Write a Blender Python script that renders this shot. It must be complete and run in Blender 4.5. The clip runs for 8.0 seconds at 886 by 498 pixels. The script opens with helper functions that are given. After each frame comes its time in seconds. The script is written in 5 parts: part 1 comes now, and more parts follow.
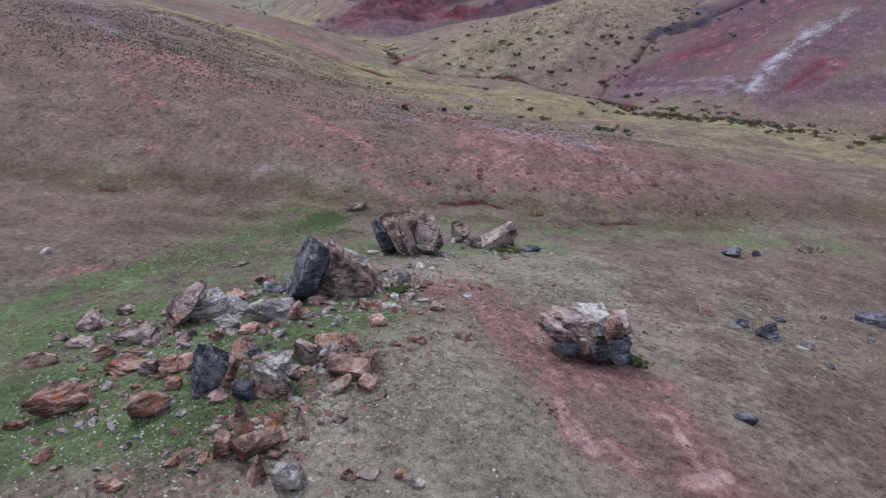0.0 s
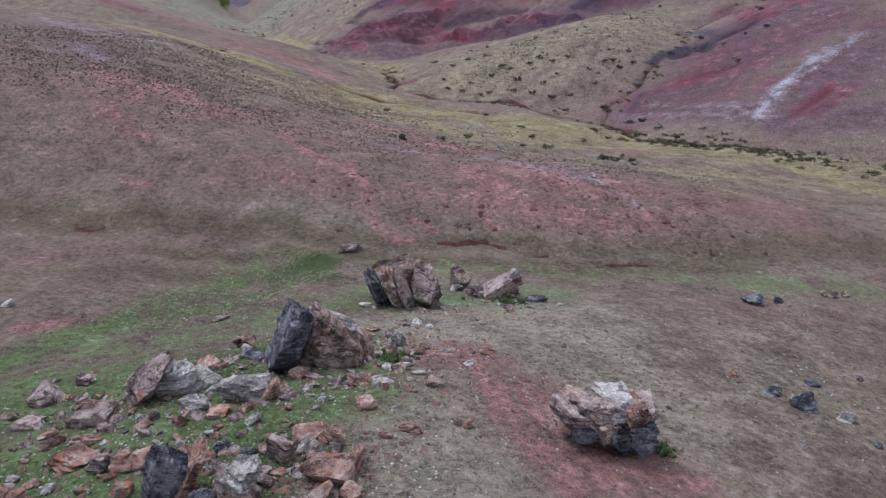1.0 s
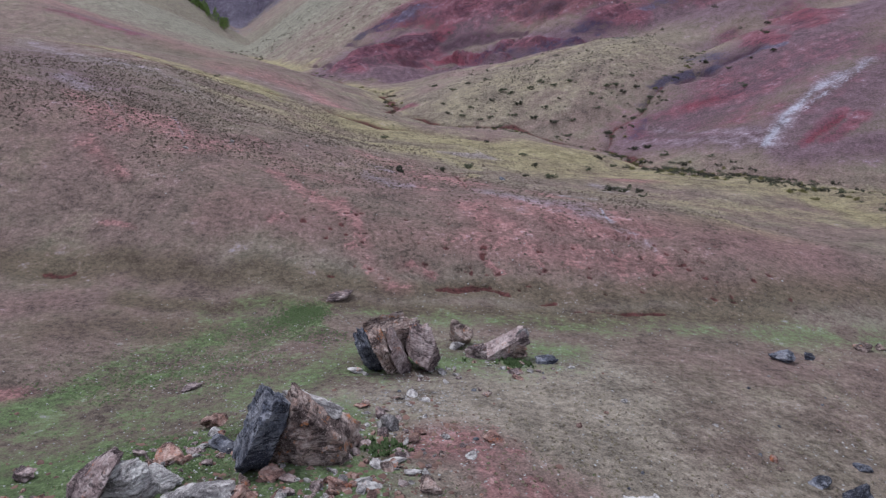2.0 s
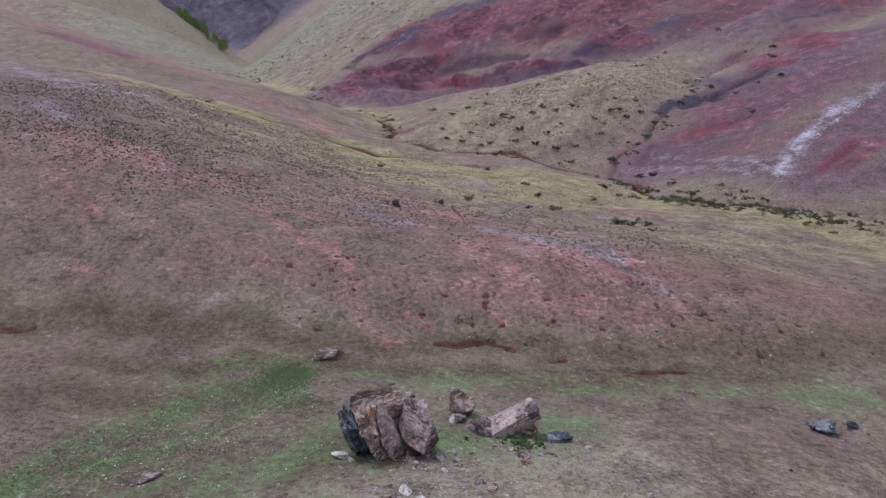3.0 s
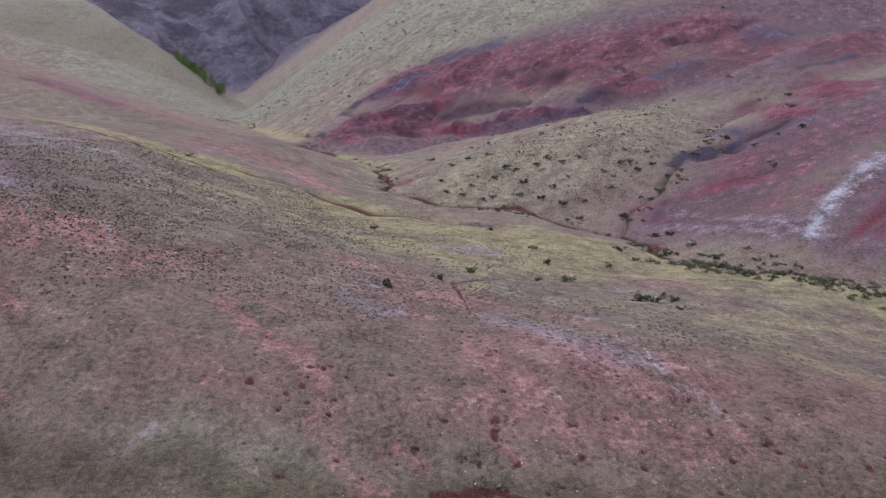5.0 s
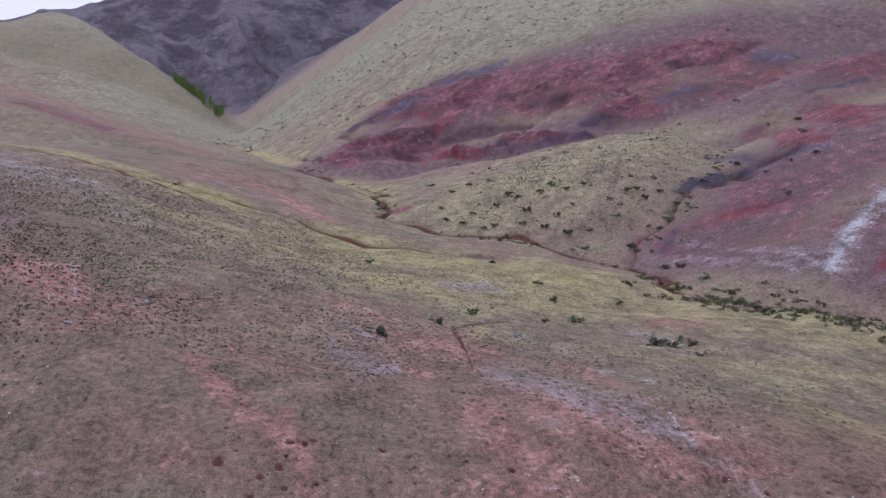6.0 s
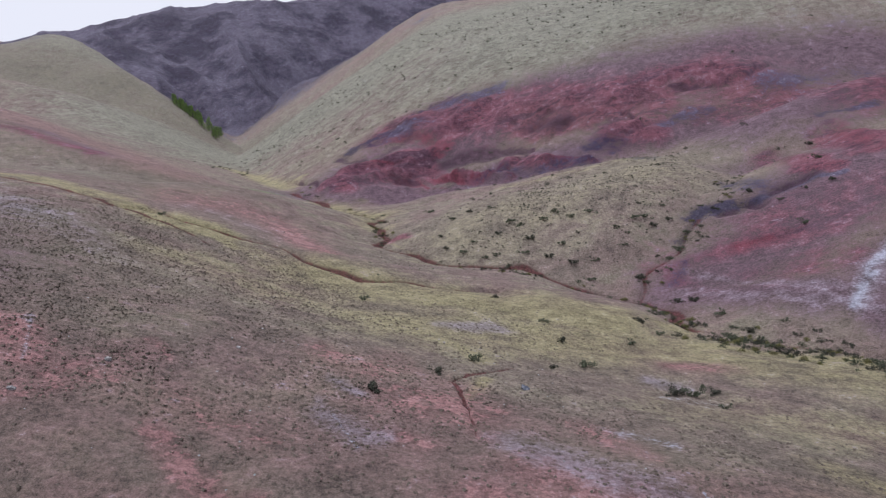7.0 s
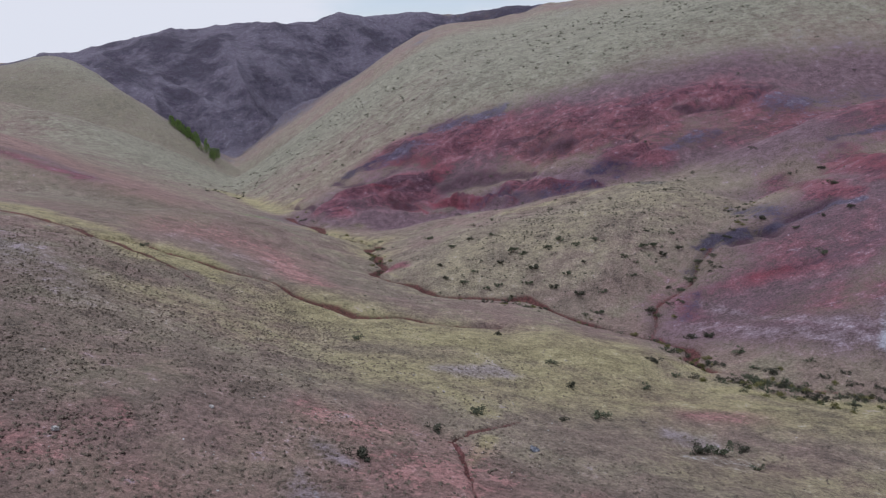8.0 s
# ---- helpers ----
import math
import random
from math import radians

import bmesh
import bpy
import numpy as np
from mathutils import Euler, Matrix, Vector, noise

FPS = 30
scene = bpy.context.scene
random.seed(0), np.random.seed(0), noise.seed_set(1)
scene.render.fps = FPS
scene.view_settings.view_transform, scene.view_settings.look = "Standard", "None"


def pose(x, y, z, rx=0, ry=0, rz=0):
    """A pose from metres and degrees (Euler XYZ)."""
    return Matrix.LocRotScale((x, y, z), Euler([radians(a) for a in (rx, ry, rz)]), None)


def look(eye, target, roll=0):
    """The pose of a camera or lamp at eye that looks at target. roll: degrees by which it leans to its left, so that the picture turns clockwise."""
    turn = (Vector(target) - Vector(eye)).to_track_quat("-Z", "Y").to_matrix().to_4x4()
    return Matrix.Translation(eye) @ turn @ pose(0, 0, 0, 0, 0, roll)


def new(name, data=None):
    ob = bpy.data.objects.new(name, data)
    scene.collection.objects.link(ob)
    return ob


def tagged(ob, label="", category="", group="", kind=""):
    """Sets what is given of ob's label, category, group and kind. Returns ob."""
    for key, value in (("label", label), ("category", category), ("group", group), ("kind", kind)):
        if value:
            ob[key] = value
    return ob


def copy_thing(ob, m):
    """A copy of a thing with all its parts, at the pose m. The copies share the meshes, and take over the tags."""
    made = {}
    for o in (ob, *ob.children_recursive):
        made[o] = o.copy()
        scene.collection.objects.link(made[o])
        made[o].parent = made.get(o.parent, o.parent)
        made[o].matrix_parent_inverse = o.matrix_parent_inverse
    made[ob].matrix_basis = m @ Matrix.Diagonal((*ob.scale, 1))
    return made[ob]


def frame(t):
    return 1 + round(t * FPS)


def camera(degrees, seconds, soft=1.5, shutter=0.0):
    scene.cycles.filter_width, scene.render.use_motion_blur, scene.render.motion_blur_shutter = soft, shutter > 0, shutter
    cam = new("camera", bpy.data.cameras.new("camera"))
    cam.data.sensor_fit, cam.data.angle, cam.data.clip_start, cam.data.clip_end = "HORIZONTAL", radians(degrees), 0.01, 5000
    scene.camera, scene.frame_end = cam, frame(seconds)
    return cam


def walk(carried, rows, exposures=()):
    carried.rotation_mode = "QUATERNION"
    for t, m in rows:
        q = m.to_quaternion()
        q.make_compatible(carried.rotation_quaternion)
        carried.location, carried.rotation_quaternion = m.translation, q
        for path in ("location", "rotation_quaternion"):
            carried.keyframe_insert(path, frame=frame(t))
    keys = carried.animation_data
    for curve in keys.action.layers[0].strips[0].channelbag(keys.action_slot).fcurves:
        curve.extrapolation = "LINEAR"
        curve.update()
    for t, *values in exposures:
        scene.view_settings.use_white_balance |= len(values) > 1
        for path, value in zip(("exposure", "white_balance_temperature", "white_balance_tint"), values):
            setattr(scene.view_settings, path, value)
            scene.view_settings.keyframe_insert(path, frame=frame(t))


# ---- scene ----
cam = camera(63.3, 8.0, 1.3)
METRES, EYE, TILT, LEAN, TURN = 34.0, 16.0, -27.2, 0.0, 0.0
ROWS = [
    (0.0, 0.0, 0.0, 0.0, 0.0, 0.0, 0.0),
    (0.5, 0.0008, 0.0406, 0.0212, -0.02, 0.75, -0.01),
    (1.0, 0.0012, 0.0845, 0.0438, -0.04, 1.51, -0.01),
    (1.5, 0.0018, 0.131, 0.0681, -0.05, 2.27, -0.01),
    (3.0, 0.0033, 0.2866, 0.1473, -0.12, 4.55, -0.03),
    (3.5, 0.0034, 0.3413, 0.1754, -0.15, 5.33, -0.06),
    (4.0, 0.004, 0.3976, 0.2043, -0.16, 6.11, -0.06),
    (4.5, 0.0043, 0.4559, 0.2338, -0.18, 6.9, -0.07),
    (6.0, 0.0059, 0.6357, 0.3274, -0.18, 9.28, -0.05),
    (6.5, 0.0066, 0.6975, 0.3599, -0.18, 10.08, -0.05),
    (7.0, 0.007, 0.7606, 0.3926, -0.19, 10.87, -0.04),
    (7.5, 0.0076, 0.824, 0.426, -0.2, 11.66, -0.03),
    (8.0, 0.0078, 0.8882, 0.4593, -0.22, 12.46, -0.02),
]
walk(cam, [(t, pose(0, 0, EYE, TILT, LEAN, TURN) @ pose(METRES * x, METRES * y, METRES * z, 90 + pitch, roll, yaw)) for t, x, y, z, yaw, pitch, roll in ROWS],
     [(0.0, -0.02, 6000, 15), (5.0, 0.03, 6000, 17), (7.0, 0.0, 6050, 15), (7.5, -0.04, 6050, 14), (8.0, -0.15, 6050, 13)])

# ---- overcast daylight ----
SUN_UP, SUN_TURN = 60.0, -38.0
world = bpy.data.worlds.new("overcast_sky")
scene.world = world
world.use_nodes = True
wn, wl = world.node_tree.nodes, world.node_tree.links
wn.clear()
sky = wn.new("ShaderNodeTexSky")
sky.sky_type, sky.sun_disc = "NISHITA", False
sky.sun_elevation, sky.sun_rotation = radians(SUN_UP), radians(SUN_TURN)
sky.air_density, sky.dust_density, sky.ozone_density, sky.altitude = 1.0, 2.0, 1.0, 1800
place = wn.new("ShaderNodeTexCoord")
puff = wn.new("ShaderNodeTexNoise")
puff.inputs["Scale"].default_value, puff.inputs["Detail"].default_value = 2.6, 6
stretch = wn.new("ShaderNodeMapping")
stretch.inputs["Scale"].default_value = (1, 1, 3.5)
cover = wn.new("ShaderNodeMapRange")
cover.inputs["From Min"].default_value, cover.inputs["From Max"].default_value = 0.36, 0.52
cover.inputs["To Min"].default_value, cover.inputs["To Max"].default_value = 0.45, 1.0
cloud = wn.new("ShaderNodeMix")
cloud.data_type = "RGBA"
cloud.inputs["B"].default_value = (8.3, 8.4, 8.75, 1)
back = wn.new("ShaderNodeBackground")
back.inputs["Strength"].default_value = 0.100
wout = wn.new("ShaderNodeOutputWorld")
wl.new(place.outputs["Generated"], stretch.inputs["Vector"])
wl.new(stretch.outputs["Vector"], puff.inputs["Vector"])
wl.new(puff.outputs["Fac"], cover.inputs["Value"])
wl.new(cover.outputs["Result"], cloud.inputs["Factor"])
wl.new(sky.outputs["Color"], cloud.inputs["A"])
wl.new(cloud.outputs["Result"], back.inputs["Color"])
wl.new(back.outputs["Background"], wout.inputs["Surface"])
sun = new("sun", bpy.data.lights.new("sun", "SUN"))
sun.data.energy, sun.data.angle, sun.data.color = 2.1, radians(13), (1.0, 0.95, 0.88)
sun.matrix_world = look((0, 0, 60), (math.sin(radians(SUN_TURN)) * -40, math.cos(radians(SUN_TURN)) * -40, 60 - 40 * math.tan(radians(SUN_UP))))

# ---- materials ----
def mat(name, rough=0.9):
    m = bpy.data.materials.new(name)
    m.use_nodes = True
    b = m.node_tree.nodes["Principled BSDF"]
    b.inputs["Roughness"].default_value = rough
    b.inputs["Specular IOR Level"].default_value = 0.2
    return m, m.node_tree.nodes, m.node_tree.links, b


def ramp(nodes, a, b, fac=None, links=None):
    r = nodes.new("ShaderNodeMapRange")
    r.interpolation_type = "SMOOTHSTEP"
    r.inputs["From Min"].default_value, r.inputs["From Max"].default_value = a, b
    if fac is not None:
        links.new(fac, r.inputs["Value"])
    return r.outputs["Result"]


def mixed(nodes, links, fac, a, b, kind="MIX"):
    m = nodes.new("ShaderNodeMix")
    m.data_type, m.blend_type, m.clamp_factor = "RGBA", kind, True
    for key, v in (("Factor", fac), ("A", a), ("B", b)):
        if hasattr(v, "is_linked"):
            links.new(v, m.inputs[key])
        else:
            m.inputs[key].default_value = v if isinstance(v, (int, float)) else (*v, 1)
    return m.outputs["Result"]


def calc(nodes, links, op, a, b=0.0):
    m = nodes.new("ShaderNodeMath")
    m.operation = op
    for i, v in enumerate((a, b)):
        if hasattr(v, "is_linked"):
            links.new(v, m.inputs[i])
        else:
            m.inputs[i].default_value = v
    return m.outputs[0]


def grain(nodes, links, vec, scale, detail=4, rough=0.55, kind="noise"):
    n = nodes.new("ShaderNodeTexNoise" if kind == "noise" else "ShaderNodeTexVoronoi")
    n.inputs["Scale"].default_value = scale
    if kind == "noise":
        n.inputs["Detail"].default_value, n.inputs["Roughness"].default_value = detail, rough
    links.new(vec, n.inputs["Vector"])
    return n.outputs["Fac" if kind == "noise" else "Distance"]


def where(nodes):
    return nodes.new("ShaderNodeTexCoord").outputs["Object"]


def spot(nodes, name):
    a = nodes.new("ShaderNodeAttribute")
    a.attribute_name = name
    return a


# ---- the lie of the land: valleys cut into a rolling upland ----
def node_line(nodes):
    return np.array(nodes, float)


# valley lines: x, y, floor height, slope of the left bank, slope of the right bank (walking along the line)
CREEK = node_line([(100, 760, -50, .4, .42), (-60, 700, -50, .45, .42), (-150, 570, -48, .55, .5), (-130, 480, -46, .62, .75), (-100, 400, -40, .66, .72), (-90, 345, -34, .64, .5),
                   (-66, 265, -25, .57, .35), (-34, 192, -18.4, .40, .30), (-12, 163, -16.2, .34, .36), (-9, 139, -15.2, .34, .36), (-2, 128, -14.8, .34, .30),
                   (12, 122, -14.3, .34, .24), (25, 110, -13.6, .34, .20), (27, 97, -12.4, .32, .19), (42, 83, -10.9, .30, .19), (80, 70, -8, .28, .2), (150, 62, -4, .25, .2)])
GULLY = node_line([(21, 117, -13.8, .3, .3), (31, 124, -11.8, .40, .36), (50, 147, -4.2, .42, .33), (66, 150, 0, .42, .31), (110, 170, 11, .4, .4), (190, 190, 26, .4, .4)])
FOLD = node_line([(-18, 178, -17.1, .45, .4), (-4, 186, -16.2, .48, .4), (14, 179, -11.5, .48, .4), (42, 174, -4.5, .48, .4), (80, 182, 6, .45, .4), (150, 200, 20, .45, .4)])
HOLLOW = node_line([(6, 108, -11.2, .2, .16), (-8, 103, -8.6, .2, .12), (-18, 107, -6.6, .2, .08), (-32, 110, -3.4, .19, .04), (-44, 104, .6, .17, .04), (-75, 95, 7, .15, .05), (-150, 80, 17, .2, .05)])
DRAW = node_line([(-22, 176, -16.6, .28, .25), (-50, 155, -9.0, .25, .25), (-80, 148, -4, .22, .25), (-140, 140, 3, .2, .25)])
DELL = node_line([(-62, 256, -22, .3, .3), (-110, 272, -12, .3, .28), (-200, 285, -2, .3, .25)])
GLEN = node_line([(-95, 376, -36, .38, .4), (-140, 372, -22, .38, .4), (-200, 390, -10, .3, .35), (-300, 400, 4, .3, .35)])
TROUGH = node_line([(80, 70, -8, .2, .2), (45, 50, -6.8, .2, .2), (25, 41, -5.0, .17, .2), (12, 43, -4.3, .22, .22), (1, 42.5, -3.2, .24, .26), (-9, 41.5, -2.2, .24, .26),
                    (-21, 43, -1.7, .26, .3), (-40, 41, .2, .3, .3), (-75, 34, 3, .3, .3)])
LINES = ((CREEK, 2.2), (GULLY, 1.2), (FOLD, 1.5), (HOLLOW, 1.2), (DRAW, 4.0), (DELL, 6.0), (GLEN, 5.0), (TROUGH, 3.0))
# broad summits: x, y, height, length, breadth, turn in degrees
SUMMITS = ((105, 380, 175, 150, 76, 12), (260, 340, 130, 150, 100, 0), (500, 420, 110, 250, 260, 0), (500, 100, 60, 300, 200, 60),
           (-205, 482, 27, 60, 45, 135), (-150, 225, 22, 80, 60, 165),
           (-258, 870, 47, 85, 90, 10), (-70, 890, 86, 100, 100, 0), (80, 930, 78, 140, 120, 0), (-400, 900, 22, 110, 100, 0), (-420, -50, 50, 200, 200, 0))
# swells and dips: x, y, height, radius
SWELLS = (((0, 2, -1.14, 12), (-16, 12, -1.68, 10), (14, 14, -0.15, 9), (-3, 17, 1.95, 7), (-7, 27, 0.15, 7), (8, 27, 0.44, 7), (18, 32, 0.37, 8), (-18, 30, -0.71, 9), (-3, 34, 0.1, 6), (-14, 45, 0.28, 7), (2, 51, 0.08, 7), (14, 56, 1.0, 8), (-8, 58, -0.36, 8), (-22, 58, 0.39, 9), (-15, 72, 0.28, 9), (1, 70, -0.02, 9)),
          ((14, 80, -0.4, 9), (-8, 90, -1.03, 10), (-30, 80, 0.67, 14), (28, 66, -0.61, 12), (-32, 104, 1.3, 11), (42, 104, -0.54, 10), (30, 112, -1.02, 9), (48, 130, 1.93, 14), (20, 132, 0.81, 9), (0, 135, 0.04, 9), (20, 190, -0.63, 18), (62, 198, -1.62, 20), (90, 208, 0.42, 18), (-65, 160, 1.33, 18), (40, 88, 0.85, 12), (-14, 108, 0.58, 8), (58, 150, -0.79, 10),
           (-2, 176, -2.0, 11), (10, 165, -1.0, 10), (22, 157, -3.9, 9), (34, 156, -1.4, 9), (47, 160, -3.5, 10)))


def valley(x, y, line, floor):
    high, total = np.zeros(x.shape), np.zeros(x.shape)
    for (ax, ay, az, al, ar), (bx, by, bz, bl, br) in zip(line[:-1], line[1:]):
        dx, dy = bx - ax, by - ay
        raw = ((x - ax) * dx + (y - ay) * dy) / (dx * dx + dy * dy)
        s = np.clip(raw, 0, 1)
        px, py = x - ax - s * dx, y - ay - s * dy
        d2 = px * px + py * py
        left = 0.5 + 0.5 * np.tanh((dx * py - dy * px) / math.hypot(dx, dy) / 3)
        slope = left * (al + s * (bl - al)) + (1 - left) * (ar + s * (br - ar))
        h = az + s * (bz - az) + slope * (np.sqrt(d2 + floor * floor) - floor)
        if ax == line[0][0]:  # past its mouth a side valley ends
            h = h + 0.6 * np.maximum(-raw, 0) * math.hypot(dx, dy)
        w = (d2 + 4.0) ** -3
        high += w * h
        total += w
    return high / total


def land(x, y, swells=None):
    x, y = np.asarray(x, float), np.asarray(y, float)
    far = np.sqrt(x * x + y * y)
    k = 0.9 + 0.007 * np.maximum(far - 60, 0)
    k = np.minimum(k, 5)
    top = np.full(x.shape, -6.0) + 8 * np.exp(-far / 120)
    for cx, cy, hh, a, b, turn in SUMMITS:
        c, s = math.cos(radians(turn)), math.sin(radians(turn))
        u, v = ((x - cx) * c + (y - cy) * s) / a, ((y - cy) * c - (x - cx) * s) / b
        top = top + hh * np.exp(-0.5 * (u * u + v * v))
    near = np.clip((170 - far) / 60, 0, 1)
    top = top + 60 * near
    m = np.exp(-np.clip((top + 40) / k, -60, 200))
    for line, floor in LINES:
        m = m + np.exp(-np.clip((valley(x, y, line, floor) + 40) / k, -60, 200))
    h = -40 - k * np.log(m)
    for cx, cy, hh, r in ((*SWELLS[0], *SWELLS[1]) if swells is None else swells):
        h = h + hh * np.exp(-((x - cx) ** 2 + (y - cy) ** 2) / (2 * r * r))
    return h


def lattice(ix, iy, seed):
    h = (ix.astype(np.int64) * 374761393 + iy.astype(np.int64) * 668265263 + seed * 974634777) & 0xFFFFFFFF
    h = ((h ^ (h >> 13)) * 1274126177) & 0xFFFFFFFF
    return ((h ^ (h >> 16)) & 0xFFFF) / 65535.0


def vnoise(x, y, seed=0):
    ix, iy = np.floor(x), np.floor(y)
    fx, fy = x - ix, y - iy
    fx, fy = fx * fx * (3 - 2 * fx), fy * fy * (3 - 2 * fy)
    a, b = lattice(ix, iy, seed), lattice(ix + 1, iy, seed)
    c, d = lattice(ix, iy + 1, seed), lattice(ix + 1, iy + 1, seed)
    return (a + (b - a) * fx) * (1 - fy) + (c + (d - c) * fx) * fy - 0.5


def fbm(x, y, octaves=4, seed=0, ridged=False):
    total, amp = 0.0, 1.0
    for o in range(octaves):
        v = vnoise(x * 2 ** o + 17.3 * o, y * 2 ** o - 9.1 * o, seed + o)
        total = total + amp * ((0.5 - 2 * np.abs(v)) if ridged else v)
        amp *= 0.5
    return total


def apart_from(x, y, pieces):
    """Soft cover, 0 to 1, of the stretches (x0, y0, x1, y1, reach, strength)."""
    cover = np.zeros(x.shape)
    for ax, ay, bx, by, reach, strength in pieces:
        pad = 3.2 * reach
        near = (x > min(ax, bx) - pad) & (x < max(ax, bx) + pad) & (y > min(ay, by) - pad) & (y < max(ay, by) + pad)
        if not near.any():
            continue
        px, py = x[near], y[near]
        dx, dy = bx - ax, by - ay
        s = np.clip(((px - ax) * dx + (py - ay) * dy) / (dx * dx + dy * dy + 1e-9), 0, 1)
        d2 = ((px - ax - s * dx) ** 2 + (py - ay - s * dy) ** 2) / (reach * reach)
        cover[near] = np.maximum(cover[near], strength * np.exp(-d2 * 0.75))
    return cover


def along(nodes, reach, strength, first=0, last=99):
    n = nodes[first:last]
    return [(a[0], a[1], b[0], b[1], reach, strength) for a, b in zip(n[:-1], n[1:])]


def wander(x, y):
    """Bends the straight reaches of a channel."""
    return x + 0.9 * np.sin(y * 0.33 + 0.8) + 0.5 * np.sin(y * 0.71 + x * 0.2), y + 0.8 * np.sin(x * 0.41) + 0.5 * np.sin(x * 0.83 + 1.0)


# soils and plant cover, by stretches of the plan
# far red beds, then the red slopes beside the creek
RED = [(-23.92, 191.1, -7.464, 193.3, 3.9, 1.1), (-20.5, 195.2, -2.385, 198.8, 3.9, 1.1), (-11.33, 216.5, 7.24, 210.7, 9.1, 0.9), (-2.325, 194.3, 14.49, 180.3, 0.92, 1.1),
       (3.123, 216.1, 22.93, 203.6, 10, 0.9), (14.95, 186.1, 30.19, 176.5, 2.1, 1), (21.05, 197.4, 39.8, 190.2, 4.2, 0.9), (29.11, 201.4, 46.53, 193.1, 8.8, 0.9),
       (47.66, 198.4, 65.09, 193.9, 5.6, 0.85), (38.32, 183.3, 44.84, 181.2, 4.5, 0.9), (64.58, 192.3, 82.93, 168.1, 12, 0.65), (44.38, 184.3, 67.57, 183.7, 4.3, 0.6),
       (52.04, 131.8, 53.94, 127.8, 1.9, 1.1), (67.15, 153.1, 61.9, 131, 3.8, 1.1), (55.63, 152, 53.5, 133.3, 3.2, 0.7)]
RED_NEAR = [(-82, 169, -65, 165, 3.6, 0.64), (39.37, 116.6, 42.88, 115.8, 2.2, 0.8), (33.87, 118.3, 50.4, 112.9, 6.5, 0.4), (30.92, 115.3, 33.16, 107.2, 1.7, 0.48),
            (39.13, 107.2, 45.68, 104, 5.4, 0.44), (44.7, 92.15, 51.64, 97.82, 1.1, 0.76), (34.12, 117, 41.86, 117.6, 4.4, 0.48), (42.88, 120.6, 61.16, 116.7, 7.4, 0.4),
            (-6.399, 140.7, -5.524, 141.2, 1.4, 0.8), (47.76, 92.32, 53.87, 95.87, 1.2, 0.8), (48.91, 100.7, 63.79, 111.6, 2.5, 0.44)]
# bare pink soil on the middle slope, beyond it, and round the lone boulder
PINK = [(-12.63, 55.95, -6.187, 50.19, 1.1, 0.9), (-7.145, 52.42, -4.393, 47.09, 0.71, 0.98), (2.421, 54.85, 4.587, 50.87, 1.4, 0.98), (5.372, 57.79, 8.787, 52.51, 2.4, 0.9),
        (8.918, 53.15, 10.93, 51.14, 1.4, 1), (10.79, 50.63, 14.23, 51.06, 0.78, 0.98), (12.98, 54.01, 15, 51.51, 1.1, 0.95), (2.701, 49.18, 13.89, 47.5, 2.1, 0.78),
        (-30.99, 67.03, -24.16, 58.21, 1, 0.85), (-26.66, 63.17, -23.35, 58.56, 0.5, 0.9), (-24.48, 63.85, -20.94, 61.45, 2.2, 0.98), (-19.88, 57.4, -17.06, 60.39, 1.4, 0.75),
        (-25.31, 56.63, -21.21, 52.04, 0.8, 0.78), (-11.27, 48.1, -10.36, 48.76, 0.51, 1), (-5.105, 46.42, -2.3, 43.82, 1.2, 0.78), (-1.944, 46.15, -0.3621, 45.42, 0.89, 0.78)]
PINK_FAR = [(3.355, 46.71, 3.957, 46.03, 0.48, 0.9), (-6.99, 70.73, -3.419, 70.31, 2.3, 0.75), (-0.272, 65.97, 1.779, 65.59, 4.2, 0.85), (-20.52, 47.24, -18.69, 46.78, 0.34, 0.75),
            (-7.008, 71.93, -3.179, 71.5, 2.3, 0.75), (-1.541, 66.07, 0.9015, 67.12, 2.5, 0.75), (-2.054, 60.58, -0.2314, 59.87, 1.6, 0.75), (8.072, 65.29, 9.451, 60.62, 1.2, 0.7),
            (20.69, 82.89, 22.76, 82.49, 1.6, 0.85), (-18.92, 59.94, -17.92, 62.13, 0.59, 0.95), (-17.34, 65.92, -15.37, 63.95, 0.56, 0.7), (-12.93, 59.91, -8.043, 57.28, 2.1, 0.55),
            (-32.63, 128.8, -25.06, 129.2, 10, 0.7), (-24, 128, -15.1, 113, 4, 0.9), (2.441, 61.86, 3.41, 60.66, 0.8, 0.7)]
TRACK = [(0.1337, 24.48, 1.479, 24.6, 1.3, 1.1), (1.455, 24.15, 2.124, 19.39, 0.4, 1.2), (2.635, 22.66, 3.051, 19.37, 0.33, 1.4), (2.798, 18.82, 3.33, 16.45, 0.47, 1.1),
         (3.166, 15.92, 3.711, 14.15, 0.42, 1.9), (3.711, 14.15, 3.936, 13.79, 0.41, 1.8), (3.682, 17.58, 6.41, 17.9, 0.9, 1.1), (4.456, 14.15, 4.854, 13.38, 0.33, 1.4),
         (6.167, 15.89, 6.591, 13.78, 0.36, 1.4), (6.035, 13.01, 7.214, 13.46, 0.38, 1.8), (2.124, 19.39, 2.854, 16.57, 0.55, 0.96), (6.296, 17.5, 6.875, 12.96, 0.95, 0.78),
         (-17.41, 28.75, -16.3, 29.65, 0.77, 1.1)]
